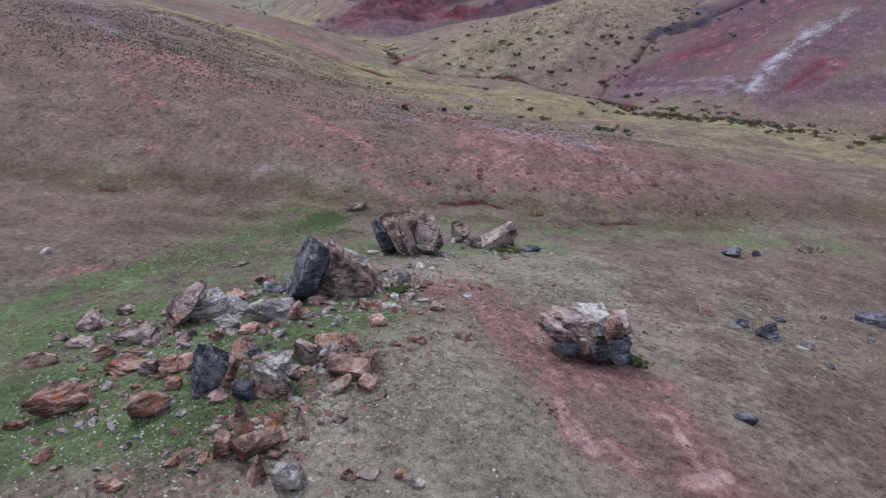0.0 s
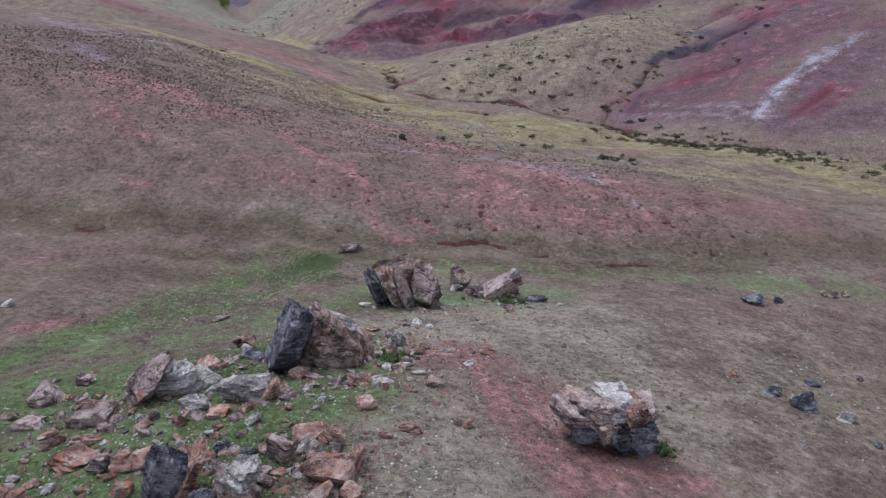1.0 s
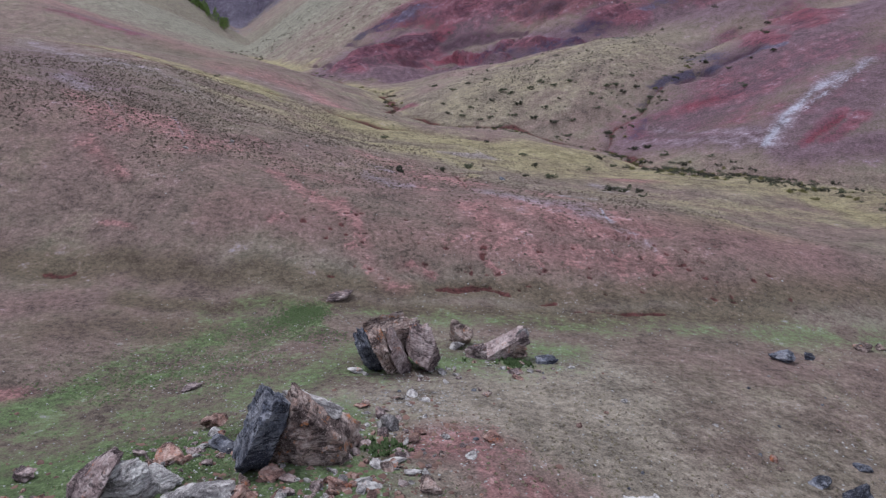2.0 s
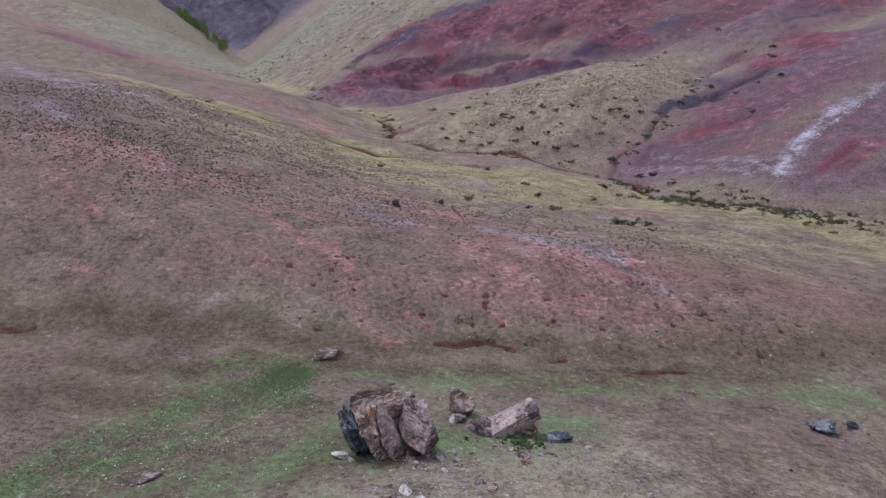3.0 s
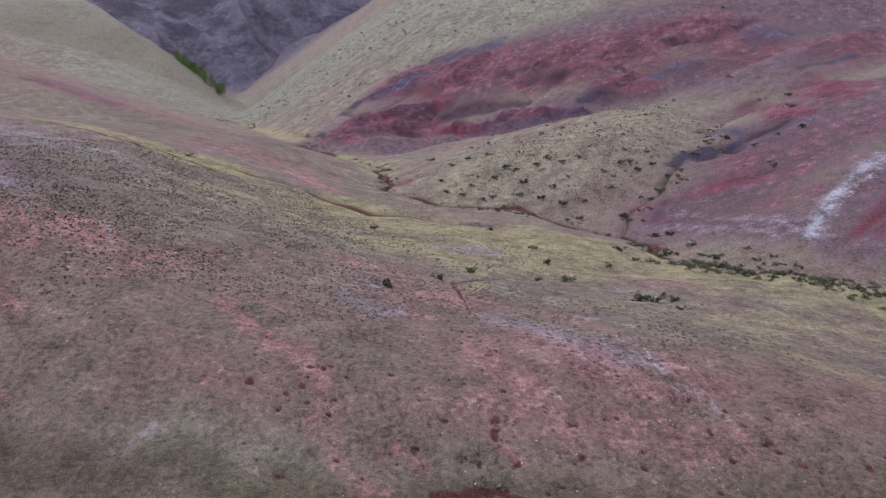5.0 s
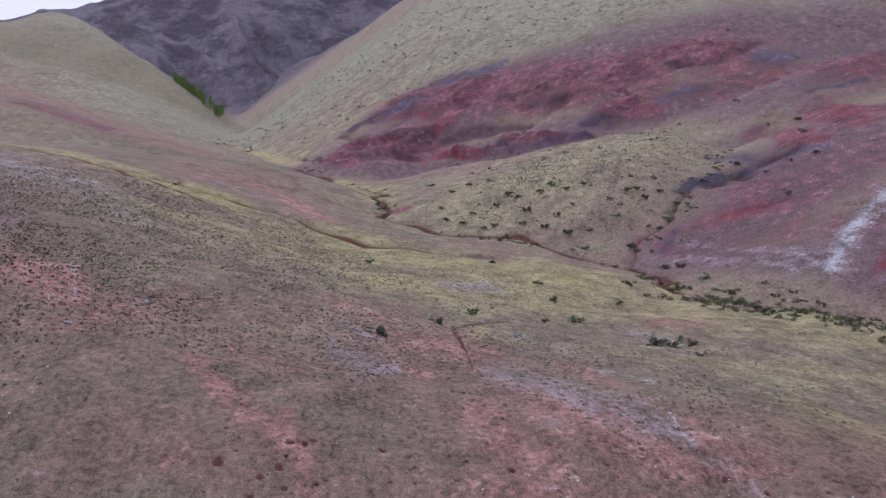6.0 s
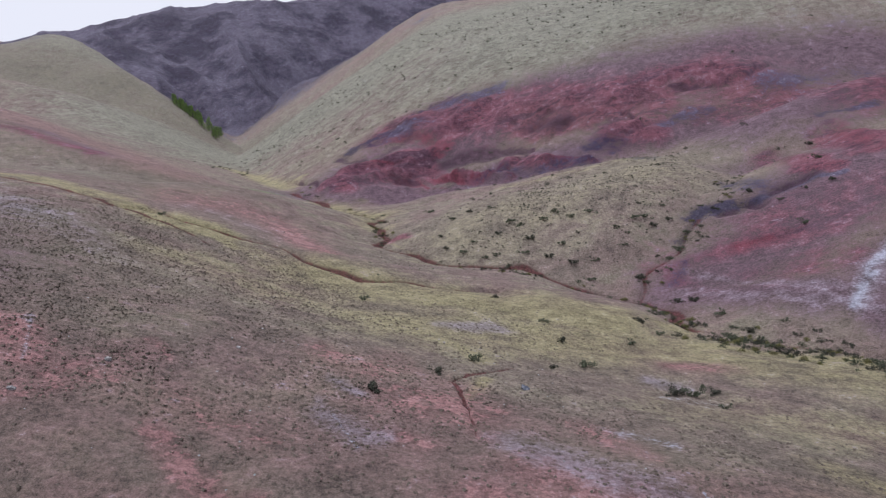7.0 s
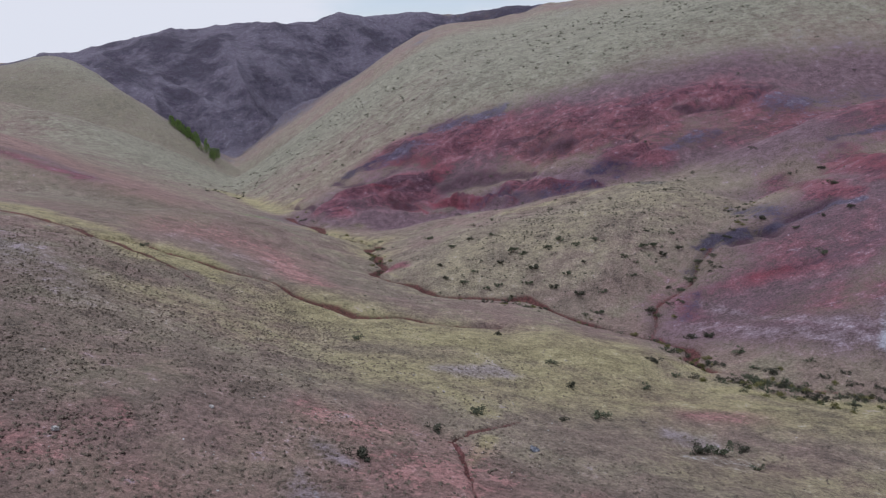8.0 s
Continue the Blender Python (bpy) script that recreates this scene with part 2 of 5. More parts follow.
# broad faint washes: pink over the middle slope, mauve over the red hills
WASH = [(-40, 62, 4, 56, 8, 0.55), (4, 54, 24, 52, 5, 0.95), (-10, 66, 6, 63, 5, 0.45), (-30, 76, -12, 72, 5, 0.3), (-110, 205, -55, 170, 13, 0.85), (-14, 50, 16, 48, 3.5, 0.7), (-24, 36, -20, 40, 1.6, 0.5), (-3, 75, 2, 70, 2, 0.7), (20, 83, 24, 82, 2, 0.7),
        (-34, 124, -14, 116, 7, 0.6), (-20, 60, -17, 63, 3, 0.8), (0, 25, 3, 22, 1.6, 0.9), (2.5, 22, 7, 12, 2.2, 0.95), (13, 16, 24, 30, 5, 0.35)]
MAUVE_WASH = [(34, 112, 58, 119, 9, 0.9), (48, 124, 76, 134, 10, 0.95), (46, 97, 75, 112, 8, 0.85), (32, 114, 36, 104, 3, 0.7), (33, 108, 44, 90, 4, 0.85), (44, 91, 64, 86, 4, 0.85), (62, 168, 118, 180, 12, 1.0), (40, 205, 105, 194, 14, 0.95), (-30, 192, 10, 202, 9, 0.95), (0, 212, 40, 210, 9, 0.9),
              (-22, 187, 30, 180, 6, 1.05), (28, 182, 60, 178, 6, 0.9), (-84, 178, -64, 166, 5, 0.6), (50, 150, 68, 140, 6, 0.7), (-50, 95, -32, 72, 7, 0.5), (-16, 205, 0, 224, 5, 0.6)]
# deep red earth, and painted shade of folds and hollows in the red beds
CRIMSON = [(-18.3, 199.1, -10.31, 198.2, 0.43, 1), (-1.03, 194.5, 6.403, 185.5, 0.96, 1), (26.25, 180.7, 29.5, 179.2, 1.2, 1), (8.829, 185.2, 14.72, 183, 0.39, 0.9),
           (-4.855, 191.7, 1.514, 187.2, 0.4, 0.9), (52.07, 130.1, 54.49, 128.9, 1.7, 0.6), (69.41, 155.9, 60.64, 128.8, 2.3, 0.6), (20.71, 183.4, 25.07, 180.5, 0.43, 0.9),
           (-13.83, 210.6, 1.602, 202.3, 3.3, 0.7), (45.68, 92.34, 51.05, 96.66, 0.57, 1), (39.53, 117.1, 41.48, 116.3, 1.2, 0.8),
           # strip before the lone boulder: its soft shadow, painted deep red
           (3.108, 18.43, 6.344, 18.99, 0.35, 0.9)]
# fold and hollow shade painted dark; relief is lowered along the same lines
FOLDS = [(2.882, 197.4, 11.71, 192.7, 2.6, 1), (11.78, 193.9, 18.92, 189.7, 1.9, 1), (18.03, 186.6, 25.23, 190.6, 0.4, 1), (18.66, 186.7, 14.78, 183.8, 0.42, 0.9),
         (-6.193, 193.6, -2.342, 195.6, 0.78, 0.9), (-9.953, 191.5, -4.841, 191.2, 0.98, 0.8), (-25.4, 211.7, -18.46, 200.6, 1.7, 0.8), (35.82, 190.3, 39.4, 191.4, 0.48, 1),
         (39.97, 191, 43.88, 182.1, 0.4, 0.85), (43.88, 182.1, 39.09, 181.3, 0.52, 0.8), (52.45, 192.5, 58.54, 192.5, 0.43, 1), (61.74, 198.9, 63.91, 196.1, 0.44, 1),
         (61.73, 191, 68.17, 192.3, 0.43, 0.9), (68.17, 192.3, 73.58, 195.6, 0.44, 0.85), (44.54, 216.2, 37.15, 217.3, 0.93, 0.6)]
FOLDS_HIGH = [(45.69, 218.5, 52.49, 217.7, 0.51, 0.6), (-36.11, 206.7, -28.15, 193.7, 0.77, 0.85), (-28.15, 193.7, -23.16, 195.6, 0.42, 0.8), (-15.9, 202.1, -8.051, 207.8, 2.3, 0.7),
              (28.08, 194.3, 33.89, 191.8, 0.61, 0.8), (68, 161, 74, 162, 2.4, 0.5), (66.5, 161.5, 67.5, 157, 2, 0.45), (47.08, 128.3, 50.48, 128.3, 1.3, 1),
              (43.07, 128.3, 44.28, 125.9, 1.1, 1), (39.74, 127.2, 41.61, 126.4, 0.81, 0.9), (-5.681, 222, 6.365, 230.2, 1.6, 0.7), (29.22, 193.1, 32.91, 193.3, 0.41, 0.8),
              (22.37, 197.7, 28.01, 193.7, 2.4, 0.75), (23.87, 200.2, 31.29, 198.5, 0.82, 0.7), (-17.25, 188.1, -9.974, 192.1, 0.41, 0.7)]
# the gully stretches paint its dark bushes and its shade in purple
PURPLE = [(-5.707, 222.9, 14.9, 221.6, 4, 0.75), (-22.56, 212.2, -8.302, 213.6, 4.2, 0.75), (32.46, 183, 37.49, 179, 2.4, 0.75), (11.14, 183.5, 21.25, 177.8, 2.6, 0.65),
          (26.96, 177.6, 38.67, 162.6, 5.9, 0.75), (37.81, 130.2, 43.07, 128.3, 2.6, 1.1), (43.07, 128.3, 49.47, 127.7, 1.7, 1.1), (44.07, 140.9, 46.83, 128.6, 2.1, 0.65),
          (49.25, 127.2, 53.3, 125, 0.62, 0.95), (34.32, 124, 37.58, 127.3, 1.4, 0.75), (30.8, 113.9, 32.9, 117.6, 1.4, 0.5), (47.47, 182.4, 57.3, 184.2, 2.1, 0.7),
          (67.77, 160.8, 79.7, 161.5, 0.98, 0.85)]
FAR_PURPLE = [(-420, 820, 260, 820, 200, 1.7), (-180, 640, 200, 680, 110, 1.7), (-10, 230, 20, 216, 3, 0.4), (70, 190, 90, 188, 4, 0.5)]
VIOLET = [(40, 94, 45, 99.5, 1.5, 1), (45, 100, 50.5, 104.5, 1.5, 1), (50.5, 104.5, 61, 109.5, 1.5, 1), (-5.115, 61.58, -2.779, 60.17, 1.7, 0.8), (4.627, 60.96, 10.46, 54.28, 2.1, 0.75), (2.19, 87.87, 6.162, 89.24, 2, 0.9), (15.56, 79.08, 18.35, 77.58, 1.8, 0.8),
          (-5.316, 67.22, -3.948, 66.03, 0.89, 0.8), (-52.49, 103.8, -37.53, 89.73, 5.2, 0.7), (-35.3, 74.52, -30.33, 68.59, 1.1, 0.7), (-36.6, 90.08, -27.04, 85.25, 4.7, 0.5),
          (30.98, 111.3, 39.63, 94.24, 1.8, 0.6), (32.61, 116.3, 42.37, 92.72, 1, 0.6), (-31.77, 119.8, -24.73, 117, 5.5, 0.5), (-5.936, 63.67, -3.134, 58.66, 0.64, 0.6),
          (10.07, 52.69, 13.57, 49.99, 1.3, 0.5)]
WHITE = [(39.86, 94.08, 44.91, 99.42, 0.67, 0.95), (44.97, 100.3, 50.41, 104.3, 0.62, 0.85), (50.41, 104.3, 56.54, 107.8, 0.68, 0.75), (51.01, 102.5, 59.97, 108.3, 0.46, 0.75),
         (49.08, 100.9, 60.87, 109.5, 0.62, 0.75), (11.85, 56.04, 12.25, 53.17, 0.11, 1.2), (12.25, 53.17, 12.8, 51.35, 0.35, 0.7), (11.76, 55.87, 12.38, 52.88, 0.12, 1),
         (12.38, 52.88, 13.24, 51.1, 0.45, 0.6), (9.434, 64.71, 12.03, 62.73, 0.93, 0.6), (-4.929, 62.56, -3.134, 58.66, 0.14, 0.75), (16.14, 74.64, 19.86, 73.5, 1.2, 0.5),
         (-27.05, 64.62, -23.63, 58.46, 0.15, 0.6), (-23.47, 65.65, -20.77, 60.25, 0.17, 0.6)]
YELLOW = [(-7.537, 98.4, 0.2787, 103, 1.8, 0.9), (0.2784, 98.02, 13.42, 96.41, 4.8, 1.1), (3.92, 84.87, 11.43, 94.3, 1.1, 0.85), (1.148, 82.5, 3.9, 78.26, 1.5, 0.75),
          (2.537, 68.32, 3.869, 72.85, 0.54, 0.85), (17.9, 92.38, 19.87, 91.89, 1.6, 0.9), (25.12, 90.74, 35.81, 83.68, 1.4, 1.1), (20.22, 86.75, 33.3, 79.66, 2.4, 0.8),
          (23.45, 99.98, 25.73, 96.53, 1.6, 0.85), (-66.91, 254.1, -33.52, 193.7, 4.4, 0.95), (-33.29, 192.4, -15.4, 181.3, 0.95, 0.95), (-26.09, 180.3, -12.71, 165.1, 4.9, 0.85),
          (-50.82, 113.8, -42.71, 112.9, 4.1, 0.95), (-36.72, 110.7, -26.46, 104.5, 3.5, 1.5), (-26.15, 102, -22.45, 100.9, 1.5, 1)]
YELLOW_NEAR = [(-13.68, 101.8, -8.068, 103.2, 1.3, 0.95), (-42.93, 205.8, -36.73, 209.9, 2.5, 0.8), (13.35, 167.6, 40.7, 159.1, 3.4, 0.5), (38.24, 75.64, 41.37, 63.34, 2.9, 0.95),
               (17.89, 54.63, 23.74, 56.43, 3, 0.65), (21.25, 60.64, 23.09, 55.52, 2.3, 0.75), (-14.84, 101.2, -1.335, 106.2, 0.29, 0.7), (-6.387, 90, 6.602, 87.63, 4.8, 0.6),
               (9.887, 87.81, 16.56, 82.48, 2.5, 0.6), (-7.934, 142.2, -1.728, 130.6, 0.31, 0.6)]
GREEN = [(-16.96, 23.3, -14.41, 30.18, 1.3, 0.81), (-14.41, 30.18, -9.998, 37.82, 1.3, 0.63), (-9.998, 37.82, -7.254, 37.16, 1, 0.67), (-9.391, 37.84, -6.44, 38.05, 0.67, 0.74),
         (-14.41, 29.8, -10, 32.82, 0.91, 0.7), (-10, 32.82, -6.263, 37.18, 0.85, 0.59), (-14.91, 23.48, -7.791, 28.54, 2.7, 0.55), (-12.07, 16.88, -5.642, 15.84, 1.4, 0.85),
         (-10.26, 13.71, -6.557, 14.36, 1.2, 0.9), (-7.246, 21.44, -2.454, 21.45, 1.2, 0.85), (-4.405, 14.54, -3.65, 16.95, 0.52, 0.76), (-2.318, 24.56, -1.918, 25.22, 0.58, 1.2),
         (6.05, 19.69, 6.333, 20.03, 0.19, 1.1), (0.08681, 33.66, 1.597, 33.5, 0.73, 0.74), (3.478, 34.76, 4.084, 34.25, 0.44, 0.67)]
STRAW_WASH = [(-12, 101, 16, 98, 9, 0.9), (-2, 87, 20, 90, 9, 0.8), (20, 88, 45, 74, 6, 0.75), (-30, 104, -8, 100, 4, 0.6), (-24, 90, -2, 90, 6, 0.55), (16, 72, 34, 68, 5, 0.5), (4, 136, 40, 150, 12, 0.34), (-12, 150, -20, 175, 6, 0.6)]
MEADOW = [(-14, 15, -3.5, 21.5, 3.0, 1.05), (-13, 22, -4, 25, 3.0, 1.0), (-13, 27, -4, 33, 3.2, 0.55), (-12, 39.5, 26, 40.5, 1.8, 0.5), (-5, 31, 5, 35, 2.6, 0.66), (-42, 178, -34, 190, 4, 0.6)]
TAN = [(4, 136, 44, 158, 15, 0.95), (-70, 300, 30, 330, 60, 0.62), (60, 262, 170, 290, 55, 0.66), (-30, 228, 60, 240, 12, 0.7), (-220, 470, -115, 395, 40, 0.5), (9, 16, 22, 32, 8, 0.48), (9, 16, 14, 30, 5, 0.4), (-20, 58, 0, 66, 8, 0.35), (-24, 84, 22, 70, 8, 0.55), (-100, 215, -50, 190, 18, 0.5), (100, 330, 300, 330, 60, 0.8)]
PALE_TURF = [(-4, 24, -0.5, 30, 1.8, 0.9), (1, 10, 5.5, 31, 4.6, 1.15), (-2.6, 9, 0.3, 22, 2.4, 1.2), (-3, 25, 6, 32, 4, 1.1), (9, 16, 14, 30, 5, 0.45), (-12, 11, -6, 13, 2, 0.4)]
OLIVE_TURF = [(-330, 440, -100, 396, 45, 0.75), (-250, 480, -120, 410, 50, 0.75), (-80, 320, 40, 350, 70, 1.1), (40, 270, 300, 310, 60, 1.1), (-60, 150, -30, 160, 14, 0.5), (-12, 44, 26, 43.5, 3, 0.55)]
DUSKY = [(-330, 440, -110, 396, 40, 0.5), (-80, 180, -40, 150, 14, 0.55), (-60, 140, -30, 122, 8, 0.45), (-18.74, 43.84, -6.495, 42.89, 1.4, 1), (-6.434, 42.57, 5.712, 44.57, 1.1, 0.98), (5.616, 43.93, 20.66, 45.18, 1.4, 0.98), (-16.39, 39.68, 19.17, 42.57, 0.97, 1),
         (-28.64, 43.68, -14.13, 43.5, 1.5, 0.98), (15.82, 44.07, 32.29, 47.75, 2.2, 0.85), (4.029, 39.95, 15.35, 42.44, 1.2, 0.8), (-18.21, 36.17, -11.63, 37.18, 2, 0.7),
         (-13.45, 42.34, -2.302, 44.11, 0.82, 0.5)]
SCARS = [(-0.0913, 43.72, 2.139, 43.95, 0.3, 1.2), (2.139, 43.95, 3.845, 43.68, 0.22, 1), (5.3, 42.68, 6.554, 42.95, 0.14, 1.1), (7.455, 42.11, 9.366, 42.14, 0.15, 1),
         (9.366, 42.14, 12.61, 42.51, 0.16, 1.1), (0.7963, 71.27, 2.094, 73.39, 0.12, 1.1), (2.094, 73.39, 5.376, 76.9, 0.29, 0.9), (1.242, 71.06, 1.78, 65.64, 0.16, 1.1),
         (1.78, 65.64, 2.124, 61.05, 0.093, 0.7), (-21.94, 42.55, -20.52, 43, 0.18, 0.9)]
SCARS += [(-52, 110.6, -45, 110.3, 0.5, 1.0), (-45, 110.3, -39.4, 110, 0.5, 1.1), (-39.4, 110, -33.5, 106.1, 0.5, 1.2), (-33.5, 106.1, -26.1, 102, 0.45, 1.1), (-26.1, 102, -23.5, 100, 0.35, 0.8)]
# trodden pits on the lower slope
pit = random.Random(8)
for _ in range(90):
    px, py = pit.uniform(-9, 21), 43.6 + 7.5 * pit.random() ** 1.3
    SCARS.append((px, py, px + pit.uniform(-0.22, 0.22), py + pit.uniform(-0.06, 0.06), pit.uniform(0.10, 0.18), pit.uniform(0.9, 1.2)))
BANKS = along(CREEK, 0.72, 1.1, 7, 14) + along(CREEK, 0.5, 0.5, 13, 16) + along(HOLLOW, 0.62, 1.1, 0, 5) + [(25, 111.5, 36, 129, 0.45, 0.7)]


def relief(x, y):
    """The land with its rills, banks and small bumps."""
    h = land(x, y)
    far = np.sqrt(x * x + y * y)
    wx, wy = wander(x, y)
    fade = np.clip(far / 60, 0, 1)
    h = h + 0.10 * fbm(x * 0.45, y * 0.45, 4, 3) + 0.35 * fade * fbm(x * 0.11, y * 0.11, 4, 8)
    cut = apart_from(wx, wy, BANKS)
    scar = apart_from(x + 0.25 * fbm(x * 1.3, y * 1.3, 2, 5), y + 0.5 * fbm(x * 1.1, y * 1.1, 3, 6), SCARS)
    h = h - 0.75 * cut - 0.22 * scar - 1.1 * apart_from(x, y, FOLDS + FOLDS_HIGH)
    red = np.clip(apart_from(x, y, RED) - 0.3, 0, 1) * np.clip((far - 140) / 40, 0, 1)
    u, v = x * 0.86 + y * 0.5, y * 0.86 - x * 0.5
    h = h + red * (4.2 * fbm(u * 0.045, v * 0.12, 4, 21, True) + 1.2 * fbm(u * 0.2, v * 0.2, 3, 25))
    big = np.clip((far - 260) / 250, 0, 1)
    h = h + big * (30 * (fbm(x * 0.011 + 0.005 * y, y * 0.006, 4, 31, True) - 0.45) * np.clip((far - 500) / 120, 0, 1) * np.clip((1050 - far) / 250, 0.15, 1) + 2.5 * fbm(x * 0.03, y * 0.03, 4, 37) + 6 * fbm(x * 0.03 + 0.01 * y, y * 0.014, 3, 41, True) * np.clip((far - 520) / 120, 0, 1) * np.clip((1000 - far) / 250, 0, 1))
    return h


def level(x, y):
    return float(relief(np.array([float(x)]), np.array([float(y)]))[0])


# ---- ground: one sheet from under the camera to the horizon ----
def ground_material():
    m, n, l, b = mat("dry_steppe_ground", 0.95)
    v = where(n)
    broad, lump, middle, fine, dust = (grain(n, l, v, s, d, r) for s, d, r in ((0.06, 6, 0.6), (0.19, 7, 0.65), (0.62, 8, 0.68), (3.4, 7, 0.72), (15, 5, 0.68)))
    soil, cover = spot(n, "soil"), spot(n, "cover")
    parts_a, parts_b = n.new("ShaderNodeSeparateColor"), n.new("ShaderNodeSeparateColor")
    l.new(soil.outputs["Color"], parts_a.inputs["Color"])
    l.new(cover.outputs["Color"], parts_b.inputs["Color"])

    def weigh(*pairs):
        total = None
        for g, w in pairs:
            term = calc(n, l, "MULTIPLY", calc(n, l, "SUBTRACT", g, 0.5), w)
            total = term if total is None else calc(n, l, "ADD", total, term)
        return total

    vast = grain(n, l, v, 0.022, 7, 0.68)
    scrape = grain(n, l, v, 0.95, 7, 0.62)
    ragged = weigh((lump, 0.9), (middle, 1.5), (fine, 1.3))
    soft = weigh((lump, 1.1), (middle, 0.9), (fine, 0.6))
    turf, marks = n.new("ShaderNodeSeparateColor"), n.new("ShaderNodeSeparateColor")
    l.new(spot(n, "turf").outputs["Color"], turf.inputs["Color"])
    crimson = spot(n, "turf").outputs["Alpha"]
    l.new(spot(n, "marks").outputs["Color"], marks.inputs["Color"])
    pink, mauve = parts_a.outputs["Green"], spot(n, "marks").outputs["Alpha"]

    def patch(mask, a, z, edge=ragged, most=0.9):
        return calc(n, l, "MULTIPLY", ramp(n, a, z, calc(n, l, "ADD", mask, edge), l), most)

    # dry turf: grey-brown to mauve, with dun and olive drifts
    col = mixed(n, l, ramp(n, 0.36, 0.66, broad, l), (0.216, 0.178, 0.150), (0.232, 0.168, 0.156))
    col = mixed(n, l, ramp(n, 0.46, 0.66, lump, l), col, (0.214, 0.190, 0.146))
    col = mixed(n, l, calc(n, l, "MULTIPLY", ramp(n, 0.52, 0.68, middle, l), 0.6), col, (0.236, 0.164, 0.156))
    col = mixed(n, l, patch(parts_b.outputs["Blue"], 0.25, 0.95, soft, 0.85), col, mixed(n, l, lump, (0.212, 0.184, 0.146), (0.272, 0.240, 0.184)))
    col = mixed(n, l, patch(turf.outputs["Green"], 0.15, 0.95, soft, 0.85), col, mixed(n, l, lump, (0.186, 0.188, 0.152), (0.268, 0.266, 0.212)))
    col = mixed(n, l, patch(turf.outputs["Blue"], 0.15, 0.95, soft, 0.85), col, mixed(n, l, lump, (0.128, 0.098, 0.074), (0.150, 0.128, 0.088)))
    col = mixed(n, l, patch(turf.outputs["Red"], 0.20, 0.95, soft, 0.9), col, mixed(n, l, middle, (0.285, 0.254, 0.212), (0.375, 0.338, 0.282)))
    col = mixed(n, l, patch(parts_b.outputs["Red"], 0.12, 1.05, soft, 0.85), col, mixed(n, l, middle, (0.262, 0.236, 0.134), (0.370, 0.335, 0.188)))
    col = mixed(n, l, patch(parts_b.outputs["Green"], 0.28, 0.85, ragged, 0.85), col, mixed(n, l, middle, (0.074, 0.156, 0.048), (0.172, 0.250, 0.116)))
    col = mixed(n, l, patch(marks.outputs["Blue"], 0.10, 1.0, soft, 0.7), col, mixed(n, l, lump, (0.222, 0.130, 0.132), (0.282, 0.170, 0.168)))
    col = mixed(n, l, patch(mauve, 0.12, 0.90, soft, 0.88), col, mixed(n, l, middle, (0.118, 0.073, 0.102), (0.182, 0.119, 0.154)))
    # the red beds: rose earth, deep red streaks, grey-mauve scree and painted fold shade
    turned = n.new("ShaderNodeMapping")
    turned.inputs["Rotation"].default_value = (0, 0, radians(-32))
    turned.inputs["Scale"].default_value = (0.05, 0.26, 0.14)
    l.new(v, turned.inputs["Vector"])
    beds = grain(n, l, turned.outputs["Vector"], 1.0, 9, 0.74)
    redder = mixed(n, l, ramp(n, 0.40, 0.60, lump, l), (0.152, 0.055, 0.084), (0.212, 0.078, 0.106))
    redder = mixed(n, l, calc(n, l, "MULTIPLY", ramp(n, 0.46, 0.40, beds, l), 0.85), redder, (0.082, 0.036, 0.062))
    redder = mixed(n, l, calc(n, l, "MULTIPLY", ramp(n, 0.54, 0.64, beds, l), 0.55), redder, (0.250, 0.148, 0.180))
    redder = mixed(n, l, calc(n, l, "MULTIPLY", ramp(n, 0.50, 0.68, middle, l), 0.45), redder, (0.215, 0.132, 0.162))
    # dark lines along the bedding paint the shading of small folds
    creased = n.new("ShaderNodeMapping")
    creased.inputs["Rotation"].default_value = (0, 0, radians(-32))
    creased.inputs["Scale"].default_value = (0.11, 0.42, 0.30)
    l.new(v, creased.inputs["Vector"])
    crease = calc(n, l, "ABSOLUTE", calc(n, l, "SUBTRACT", grain(n, l, creased.outputs["Vector"], 1.0, 8, 0.66), 0.5))
    redder = mixed(n, l, calc(n, l, "MULTIPLY", calc(n, l, "MULTIPLY", ramp(n, 0.030, 0.004, crease, l), ramp(n, 0.44, 0.54, broad, l)), 0.8), redder, (0.066, 0.032, 0.052))
    col = mixed(n, l, patch(parts_a.outputs["Red"], 0.16, 0.72, soft, 0.84), col, redder)
    # deep red earth, plus the shadow painted at the lone boulder's foot
    col = mixed(n, l, patch(crimson, 0.30, 0.90, ragged, 0.7), col, mixed(n, l, lump, (0.142, 0.028, 0.046), (0.195, 0.046, 0.068)))
    # bare pink soil: a faint wash, and crisp trodden scrapes in it
    col = mixed(n, l, calc(n, l, "MULTIPLY", ramp(n, 0.15, 1.0, pink, l), 0.55), col, (0.268, 0.142, 0.146))
    bare = calc(n, l, "ADD", calc(n, l, "MULTIPLY", pink, 0.85), weigh((scrape, 2.7), (fine, 1.1)))
    col = mixed(n, l, calc(n, l, "MULTIPLY", ramp(n, 0.62, 0.86, bare, l), 0.8), col, mixed(n, l, middle, (0.300, 0.150, 0.152), (0.435, 0.255, 0.250)))
    col = mixed(n, l, patch(pink, 1.05, 1.6, soft, 0.9), col, mixed(n, l, middle, (0.40, 0.24, 0.23), (0.58, 0.44, 0.43)))
    col = mixed(n, l, patch(marks.outputs["Green"], 0.30, 1.0, ragged, 0.75), col, mixed(n, l, middle, (0.205, 0.170, 0.200), (0.320, 0.282, 0.335)))
    # stretched noise splits the purple into near-black and lighter blue-violet
    streaky = n.new("ShaderNodeMapping")
    streaky.inputs["Rotation"].default_value = (0, 0, radians(24))
